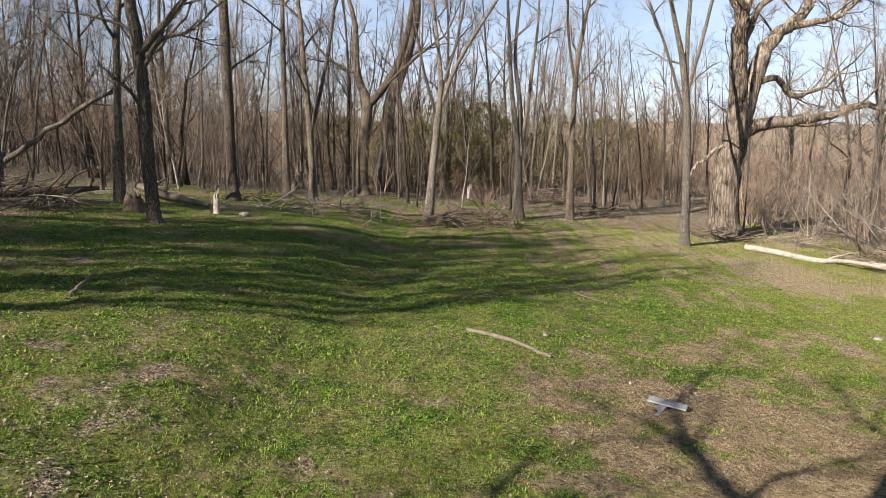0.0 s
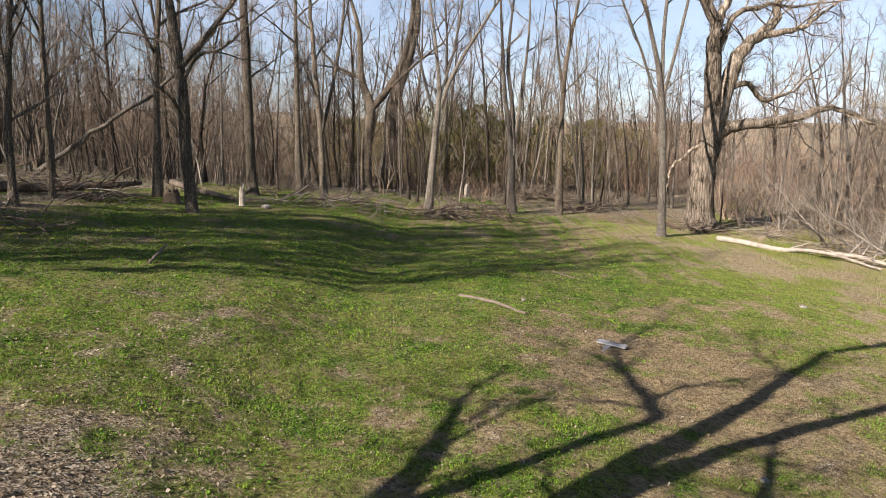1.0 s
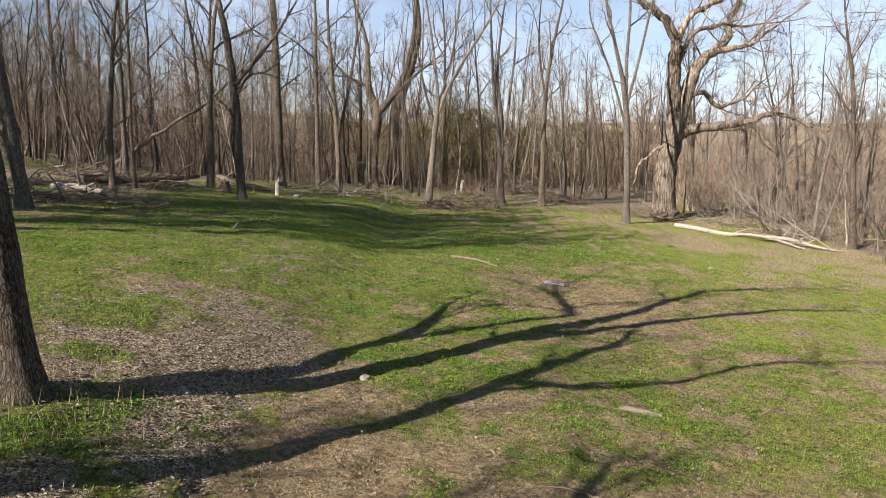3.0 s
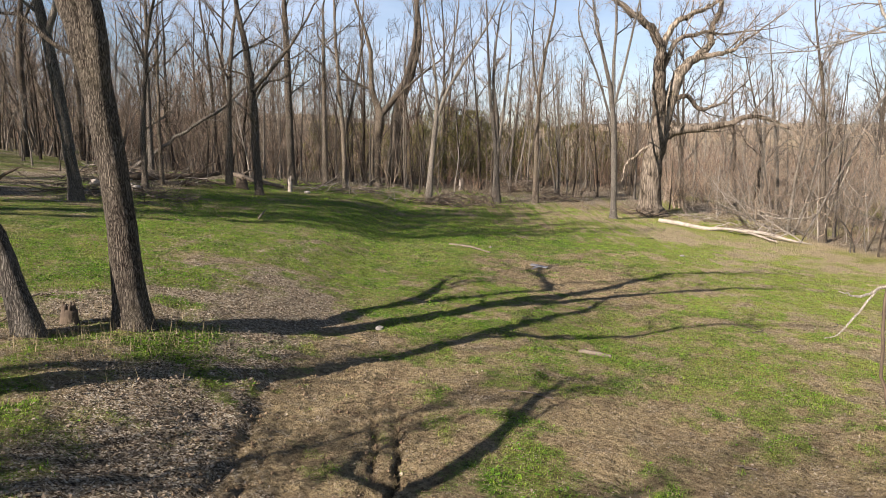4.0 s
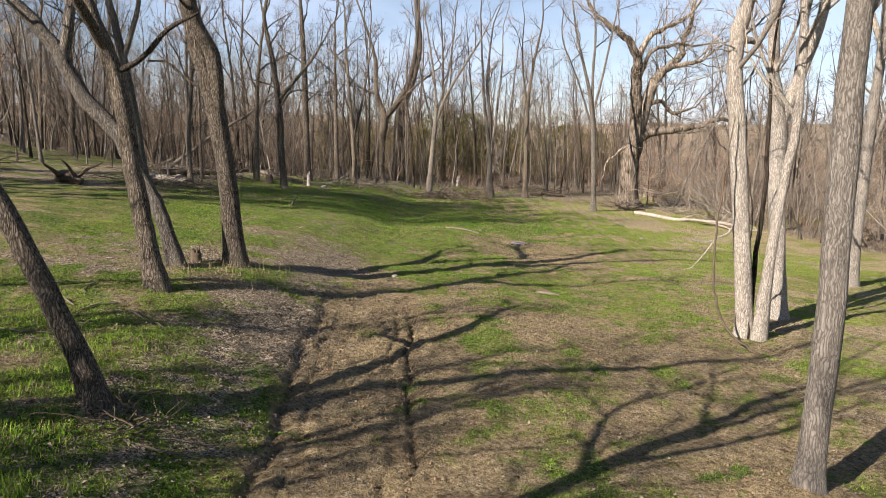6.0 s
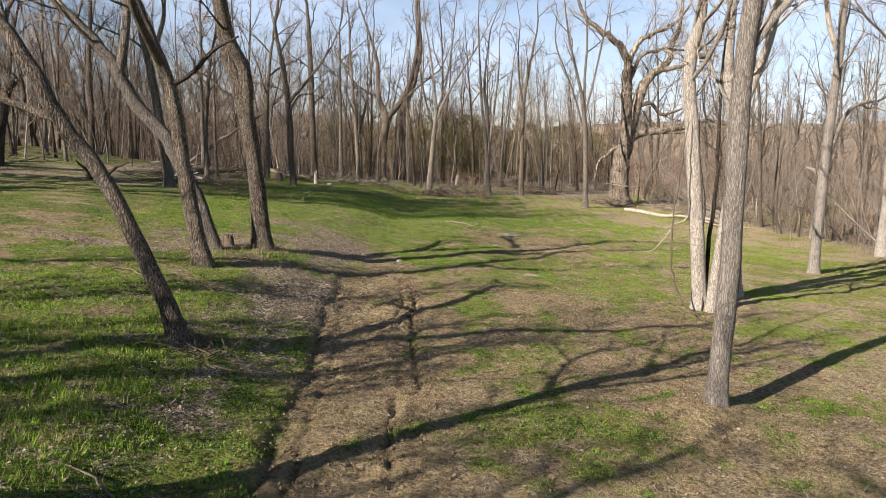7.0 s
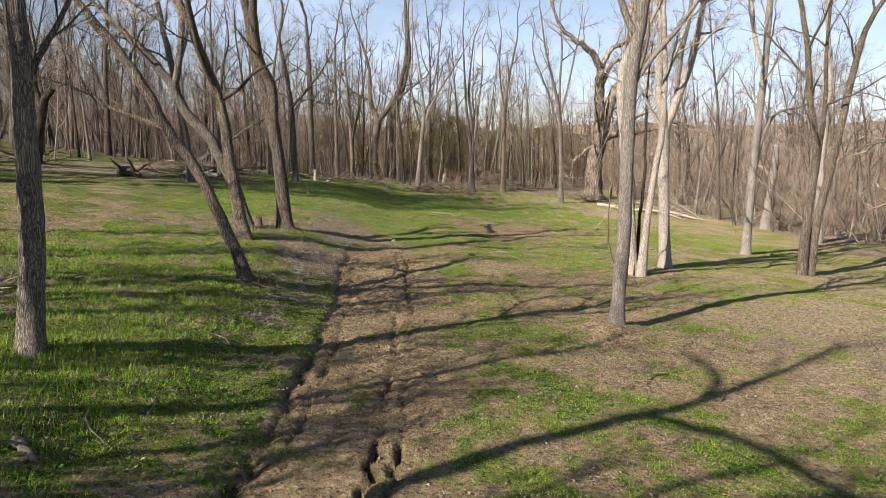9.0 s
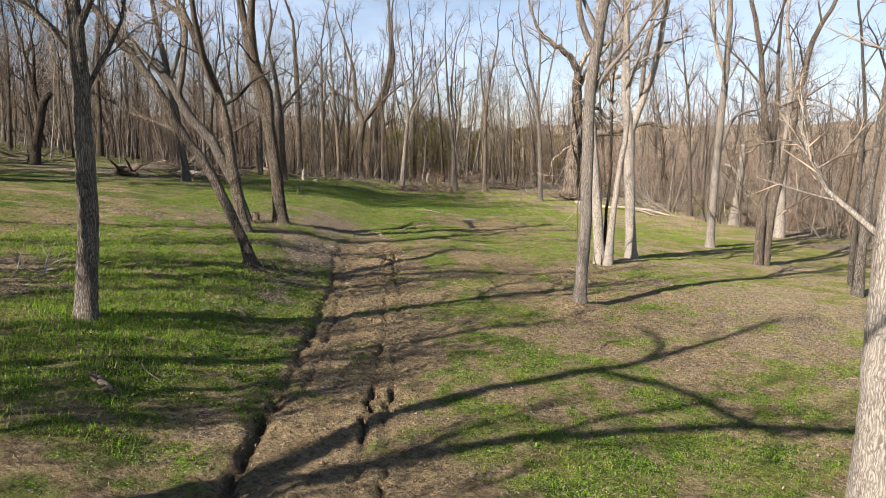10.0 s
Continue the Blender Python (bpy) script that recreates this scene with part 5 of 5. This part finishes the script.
def straw(count, seed, box):
    """Loose dry straws lying flat over bare soil and thin grass."""
    x, y, r = scattered(count, seed, box, lambda x, y, r: r.uniform(0, 1, len(x)) < (0.25 + 0.9 * fbm(x * 2.1, y * 2.1, 51)) * (1.15 - covers(x, y)[0]))
    m = len(x)
    a, ln, w = r.uniform(0, 6.283, m), r.uniform(0.02, 0.075, m), r.uniform(0.0014, 0.0034, m)
    tip_x, tip_y = x + np.cos(a) * ln, y + np.sin(a) * ln
    up = r.uniform(0.003, 0.016, m)
    side = np.stack([-np.sin(a) * w, np.cos(a) * w, 0.4 * w], 1)
    base = np.stack([x, y, rise(x, y) + 0.004], 1)
    tip = np.stack([tip_x, tip_y, rise(tip_x, tip_y) + up], 1)
    v = np.stack([base - side, base + side, tip], 1).reshape(-1, 3)
    tagged(new("straw", mesh_from("straw", v, np.arange(3 * m).reshape(-1, 3), STALK)), "loose dry straws lying over soil and grass", "straw", kind="stuff")


straw(170000, 27, (-6.5, 8.0, -15.5, 8))


# ---------------------------------------------------------------- fallen wood
def fallen(name, label, category, x, y, line, mat, seed, stubs=3, sides=10, bare_end=True):
    """A log or stick on the ground: line of (way along x, way along y, height of its middle, radius)."""
    r = np.random.default_rng(seed)
    z = float(rise(x, y))
    root = thing(name, label, category, "fallen wood", pose(x, y, z))
    p = []
    for dx, dy, dz, rad in line:
        p.append((dx, dy, float(rise(x + dx, y + dy)) - z + dz, rad))
    n = 5 * len(p)
    c = spline(p, n)
    t = Tubes()
    t.tube(c[:, :3] + r.normal(0, 0.006, (n, 3)), np.maximum(c[:, 3], 0.004), sides, lumps=0.07, cap=True)
    t.tube(np.array([c[1, :3], c[0, :3], c[0, :3] - (c[1, :3] - c[0, :3]) * 0.1]), [c[0, 3] * 0.98, c[0, 3] * 0.97, c[0, 3] * 0.6], sides, cap=True)
    part("stem", t.mesh("stem", mat), root)
    for _ in range(stubs):
        k = int(r.integers(n // 4, n - 2))
        d = np.array(aside(tuple(c[k + 1, :3] - c[k, :3]), r.uniform(0.6, 1.2), r.uniform(0, 6.28)))
        d[2] = abs(d[2]) + 0.1
        ln = r.uniform(4, 12) * c[k, 3]
        s = Tubes()
        s.tube(wander(r, c[k, :3], d, ln, 4, 0.15, -0.05), np.linspace(c[k, 3] * 0.45, c[k, 3] * 0.12, 5), 6, point=True)
        part("stub", s.mesh("stub", mat), root)
    return root


fallen("fallen_log", "long bleached fallen log beside the old tree", "log", 11.0, 24.95, [(-0.35, -0.9, 0.09, 0.1), (0.4, -1.6, 0.09, 0.105), (1.3, -2.5, 0.08, 0.09), (2.0, -2.75, 0.15, 0.07), (2.5, -3.7, 0.24, 0.06), (3.2, -3.85, 0.1, 0.05), (3.3, -5.2, 0.06, 0.03)], DEADWOOD, 1, 6, 14)
fallen("fallen_branch", "bleached forked branch beyond the fallen log", "branch", 13.5, 21.9, [(0, 0, 0.15, 0.09), (0.9, -0.6, 0.25, 0.08), (1.7, -1.5, 0.12, 0.05), (2.4, -1.9, 0.06, 0.02)], DEADWOOD, 2, 6)
fallen("stick", "straight brown pole lying in the grass", "stick", 0.35, 9.75, [(0, 0, 0.03, 0.035), (0.5, -0.5, 0.035, 0.032), (1.05, -1.1, 0.03, 0.025)], STICKWOOD, 3, 0)
fallen("stick", "thin stick lying on the grass", "stick", 2.6, 13.4, [(0, 0, 0.015, 0.014), (0.25, -0.3, 0.02, 0.013), (0.5, -0.6, 0.012, 0.008)], STICKWOOD, 4, 1)
fallen("stick", "dead stick standing out of the grass", "stick", -4.42, 8.0, [(0, 0, 0.02, 0.025), (0.0, 0.35, 0.12, 0.022), (0.02, 0.7, 0.22, 0.012)], STICKWOOD, 5, 1)
fallen("stick", "pale weathered stick on leafy ground", "stick", -2.67, -13.83, [(0, 0, 0.03, 0.035), (0.12, -0.1, 0.04, 0.03), (0.25, -0.2, 0.02, 0.02)], STICKWOOD, 6, 2)
fallen("stick", "short pale stick on the grass beyond", "stick", 2.1, 0.36, [(0, 0, 0.02, 0.03), (0.2, -0.1, 0.025, 0.032), (0.42, -0.2, 0.018, 0.024)], STICKWOOD, 7, 0)
fallen("fallen_log", "pale rotting log along the wood's edge", "log", -10.3, 11.6, [(0, 0, 0.1, 0.12), (0.8, -0.2, 0.12, 0.11), (1.6, -0.5, 0.1, 0.08)], DEADWOOD, 8, 2)
fallen("fallen_log", "dark rotten log on the grassy slope", "log", -11.4, 7.9, [(0, 0, 0.15, 0.2), (0.5, -0.3, 0.22, 0.17), (0.9, -0.5, 0.1, 0.1)], ROTWOOD, 9, 3)


def brush_pile(label, x, y, length, width, height, count, seed, mats, big=1.0):
    rnd = random.Random(seed)
    r = np.random.default_rng(seed)
    root = thing("brush_pile", label, "brush pile", "piles of brushwood", pose(x, y, float(rise(x, y))))
    kinds = []
    for k in range(5):
        t = Shoots()
        t.shoot(rnd, (0, 0, 0), (1, 0, 0), big * r.uniform(0.8, 1.8), big * r.uniform(0.012, 0.03), 0, (4, 2), 1.2 * big, 0.0)
        kinds.append(t.mesh("stick", mats[k % len(mats)], mats[k % len(mats)]))
    for i in range(count):
        px, py = r.normal(0, length * 0.4), r.normal(0, width * 0.4)
        hz = height * math.exp(-(px / length) ** 2 * 2 - (py / width) ** 2 * 2) * r.uniform(0.05, 1)
        gz = float(rise(x + px, y + py) - rise(x, y))
        part("stick", kinds[int(r.integers(5))], root, place=pose(px, py, gz + 0.02 + hz, r.uniform(0, 360), r.uniform(-22, 14), r.uniform(0, 360)))


brush_pile("low pile of dark brushwood round a slim tree", 0.3, 23.3, 1.6, 0.8, 0.5, 50, 1, (STICKWOOD, ROTWOOD))
brush_pile("low pile of brown brushwood in the clearing", 2.2, 24.6, 1.3, 0.8, 0.6, 45, 2, (ROTWOOD, STICKWOOD))
brush_pile("heap of pale dead branches at the wood's edge", -7.6, 9.6, 1.5, 0.8, 0.3, 42, 3, (STICKWOOD, ROTWOOD), 0.8)
brush_pile("line of dead branches along the slope", -9.6, 9.0, 1.8, 0.7, 0.35, 42, 4, (STICKWOOD, ROTWOOD), 0.8)
brush_pile("scattered fallen branches under the trees", -3.0, 22.5, 2.0, 1.0, 0.2, 30, 5, (STICKWOOD, DEADWOOD))
brush_pile("tangle of pale broken branches beside the log", 14.8, 23.3, 2.0, 1.4, 0.5, 70, 6, (DEADWOOD, STICKWOOD, ROTWOOD), 0.6)
brush_pile("heap of broken wood at the old tree's foot", 10.4, 26.0, 0.9, 0.6, 0.35, 30, 7, (ROTWOOD, STICKWOOD))
brush_pile("large heap of brushwood at the back", 5.0, 35.0, 2.0, 1.0, 1.0, 55, 8, (STICKWOOD, ROTWOOD))
brush_pile("fallen twigs round the leaning tree's foot", -2.3, -7.9, 0.6, 0.4, 0.06, 26, 9, (STICKWOOD, ROTWOOD), 0.35)
brush_pile("dead branches lying on the slope", -4.9, -10.6, 0.8, 0.5, 0.06, 26, 10, (STICKWOOD, DEADWOOD), 0.4)
brush_pile("dead branches beyond the bank", -15.8, 9.6, 1.6, 0.7, 0.5, 40, 11, (STICKWOOD, ROTWOOD))


brush_pile("fallen branches among the trees", -8.6, 14.4, 1.6, 0.7, 0.35, 34, 12, (STICKWOOD, ROTWOOD, DEADWOOD))
brush_pile("fallen branches under the bare wood", -11.6, 16.0, 1.8, 0.8, 0.45, 34, 13, (STICKWOOD, ROTWOOD, DEADWOOD))
brush_pile("scattered dead branches on the wood's floor", -4.6, 19.6, 2.2, 0.6, 0.12, 30, 14, (STICKWOOD, DEADWOOD), 0.8)
brush_pile("heap of brown brush beside the rising stems", 6.6, 30.2, 1.4, 0.8, 0.6, 40, 15, (ROTWOOD, STICKWOOD))
brush_pile("low tangle of sticks along the slope", -5.6, 21.6, 1.6, 0.6, 0.2, 30, 16, (ROTWOOD, STICKWOOD), 0.8)
brush_pile("dead stems and roots at the thicket's edge", 13.4, 26.2, 1.4, 0.8, 0.4, 36, 17, (DEADWOOD, STICKWOOD), 0.8)
fallen("fallen_log", "dark fallen trunk among the trees", "log", -10.8, 14.2, [(0, 0, 0.12, 0.13), (1.1, 0.4, 0.18, 0.12), (2.3, 1.1, 0.3, 0.09), (3.0, 1.5, 0.42, 0.05)], ROTWOOD, 18, 5)
fallen("fallen_log", "grey fallen trunk across the wood's floor", "log", -8.2, 18.6, [(0, 0, 0.3, 0.1), (1.0, -0.5, 0.2, 0.09), (2.2, -0.9, 0.1, 0.06)], STICKWOOD, 19, 4)


def broken_stump(label, x, y, height, radius, mat, seed):
    r = np.random.default_rng(seed)
    root = thing("stump", label, "stump", "", pose(x, y, float(rise(x, y))))
    t = Tubes()
    t.tube([(0, 0, -0.08), (0, 0, 0.08), (0.01, 0, height * 0.6), (0.02, 0, height * 0.75)], [radius * 1.4, radius * 1.05, radius, radius * 0.9], 12, lumps=0.08, cap=True)
    part("trunk", t.mesh("trunk", mat), root)
    for i in range(7):
        a = i * 0.9
        s = Tubes()
        c = np.array((math.cos(a), math.sin(a), 0)) * radius * 0.62
        s.tube([c + (0, 0, height * 0.6), c * 1.05 + (0, 0, height * r.uniform(0.8, 0.95)), c * 1.1 + (0.02, 0, height * r.uniform(0.95, 1.35))], [radius * 0.34, radius * 0.25, 0.01], 5, point=True)
        part("splinter", s.mesh("splinter", mat), root)
    return root


broken_stump("pale splintered stump at the wood's edge", -5.62, 17.1, 0.5, 0.075, DEADWOOD, 1)
broken_stump("low dark rotten stump under the trees", -7.0, 15.6, 0.35, 0.2, ROTWOOD, 2)
broken_stump("pale cut stump far back in the grass", 1.4, 36.0, 0.7, 0.16, DEADWOOD, 3)
broken_stump("low stump beside the leaning tree", -3.85, -1.9, 0.2, 0.08, ROTWOOD, 4)


def loose_boards(x, y):
    root = thing("loose_boards", "two grey weathered boards lying crossed on bare soil", "boards", "", pose(x, y, float(rise(x, y))))
    for dx, dy, dz, ln, wd, turn, tip in ((0, 0, 0.05, 0.42, 0.13, -28, 6), (-0.12, -0.12, 0.025, 0.34, 0.09, 55, -3)):
        bm = bmesh.new()
        bmesh.ops.create_cube(bm, size=1)
        bmesh.ops.scale(bm, vec=(ln, wd, 0.022), verts=bm.verts)
        bmesh.ops.bevel(bm, geom=bm.edges[:], offset=0.004, segments=1, affect="EDGES")
        me = bpy.data.meshes.new("board")
        bm.to_mesh(me)
        bm.free()
        me.materials.append(BOARD)
        part("board", me, root, place=pose(dx, dy, dz, tip, tip, turn))


loose_boards(2.5, 7.35)


def stone(x, y, size, seed):
    r = np.random.default_rng(seed)
    bm = bmesh.new()
    bmesh.ops.create_icosphere(bm, subdivisions=2, radius=size)
    for v in bm.verts:
        v.co *= 0.85 + 0.35 * noise.noise(v.co * (2.2 / size) + Vector((seed, 0, 0)))
        v.co.z *= 0.6
    me = bpy.data.meshes.new("stone")
    bm.to_mesh(me)
    bm.free()
    me.materials.append(STONE)
    ob = new("stone", me)
    ob.matrix_basis = pose(x, y, float(rise(x, y)) + size * 0.25, 0, 0, r.uniform(0, 360))
    tagged(ob, "small pale stone lying on the ground", "stone", "stones")


for i, (x, y, s) in enumerate(((7.35, 11.3, 0.09), (-0.72, -12.8, 0.035), (-0.74, 0.49, 0.07), (-5.0, 17.3, 0.14), (-5.3, 23.0, 0.15), (2.9, 3.4, 0.05), (1.5, 9.8, 0.05))):
    stone(x, y, s, i)


def dry_stalks(count, seed):
    """Dry grass stalks along the wood's edge."""
    r = np.random.default_rng(seed)
    x = np.concatenate([r.normal(-3.3, 0.5, count // 4), r.uniform(-12, -4, count // 4), r.uniform(9, 18, count // 2)])
    y = np.concatenate([r.normal(-2.0, 0.7, count // 4), r.uniform(8, 20, count // 4), r.uniform(8, 29, count // 2)])
    m = len(x)
    z = rise(x, y)
    a, h = r.uniform(0, 6.283, m), np.where(np.arange(m) < count // 4, 0.5, 1.0) * r.uniform(0.12, 0.42, m)
    w = 0.003
    base = np.stack([x, y, z], 1)
    tip = base + np.stack([np.cos(a) * h * 0.3, np.sin(a) * h * 0.3, h], 1)
    side = np.stack([-np.sin(a) * w, np.cos(a) * w, 0 * a], 1)
    v = np.stack([base - side, base + side, tip], 1).reshape(-1, 3)
    tagged(new("dry_stalks", mesh_from("dry_stalks", v, np.arange(3 * m).reshape(-1, 3), STALK)), "thin straw-coloured dry grass stalks", "dry grass", kind="stuff")


dry_stalks(2400, 9)


def soil_clods(count, seed):
    """Small lumps of soil thrown up along the tyre tracks and over bare ground."""
    r = np.random.default_rng(seed)
    y = r.uniform(-15, -1.5, count)
    side = np.where(r.uniform(0, 1, count) < 0.5, np.interp(y, RUT_Y, RUT_L), np.interp(y, RUT_Y, RUT_R))
    x = side + r.normal(0.12, 0.3, count)
    k = count // 3
    x[:k], y[:k] = r.normal(2.3, 1.6, k), r.normal(6.3, 2.0, k)
    x[:260], y[:260] = r.normal(3.1, 0.4, 260), r.normal(-7.9, 0.4, 260)
    s = 0.005 + 0.02 * r.uniform(0, 1, count) ** 4
    c = np.stack([x, y, rise(x, y) + s * 0.3], 1)
    axes = np.array([(1, 0, 0), (0, 1, 0), (-1, 0, 0), (0, -1, 0), (0, 0, 0.8), (0, 0, -0.8)], float)
    v = c[:, None] + axes[None] * (s[:, None] * r.uniform(0.6, 1.4, (count, 6)))[:, :, None]
    f = np.array([(0, 1, 4), (1, 2, 4), (2, 3, 4), (3, 0, 4), (1, 0, 5), (2, 1, 5), (3, 2, 5), (0, 3, 5)])
    f = (np.arange(count)[:, None, None] * 6 + f[None]).reshape(-1, 3)
    tagged(new("soil_clods", mesh_from("soil_clods", v.reshape(-1, 3), f, CLOD)), "small brown clods of soil along the tracks", "soil", kind="stuff")


soil_clods(5200, 3)


def vine(label, x, y, line, mat, seed):
    """A climbing stem: points of (x, y, height, radius) from its foot."""
    root = thing("vine", label, "vine", "", pose(x, y, float(rise(x, y))))
    r = np.random.default_rng(seed)
    c = spline(line, 6 * len(line))
    t = Tubes()
    t.tube(c[:, :3] + r.normal(0, 0.008, (len(c), 3)), c[:, 3], 7, point=True)
    part("stem", t.mesh("stem", mat), root)


vine("dark vine climbing the white-barked trunk", 5.13, -2.42, [(0.0, 0.0, -0.05, 0.03), (0.0, 0.1, 0.5, 0.022), (-0.08, 0.09, 1.2, 0.011), (-0.02, 0.09, 2.0, 0.012), (-0.16, 0.12, 2.9, 0.01), (-0.2, 0.13, 4.0, 0.006)], BARK_DARK, 1)
vine("dark upright stem behind the white-barked trunk", 5.27, -2.1, [(0.0, 0.0, -0.05, 0.05), (0.03, 0.0, 1.2, 0.04), (0.12, 0.0, 2.5, 0.035), (0.1, 0.0, 4.2, 0.025), (0.2, 0.0, 5.5, 0.01)], BARK_DARK, 2)
vine("brown vine hanging loose beside the trunk", 4.9, -3.3, [(0.0, 0.0, 0.0, 0.02), (-0.35, 0.5, 0.35, 0.018), (-0.5, 0.6, 1.2, 0.016), (-0.4, 0.7, 2.4, 0.014), (-0.2, 0.85, 3.6, 0.008)], ROTWOOD, 3)

for i in range(46):
    r = np.random.default_rng(900 + i)
    x, y = ((r.uniform(-5.5, -1.9), r.uniform(-14, 0)), (r.uniform(-7, 8), r.uniform(13, 24)), (r.uniform(0.8, 8), r.uniform(-13, 4)))[i % 3 if i % 3 < 2 or i % 2 else 0]
    a, ln = r.uniform(0, 6.28), r.uniform(0.2, 0.7) * (1.8 if y > 8 else 1.0)
    fallen("stick", "thin dead stick lying on the ground", "stick", x, y, [(0, 0, 0.012, 0.01), (math.cos(a) * ln * 0.5, math.sin(a) * ln * 0.5, 0.025, 0.009), (math.cos(a + 0.2) * ln, math.sin(a + 0.2) * ln, 0.012, 0.005)], (STICKWOOD, ROTWOOD, STICKWOOD)[i % 3], i, 1, 5)
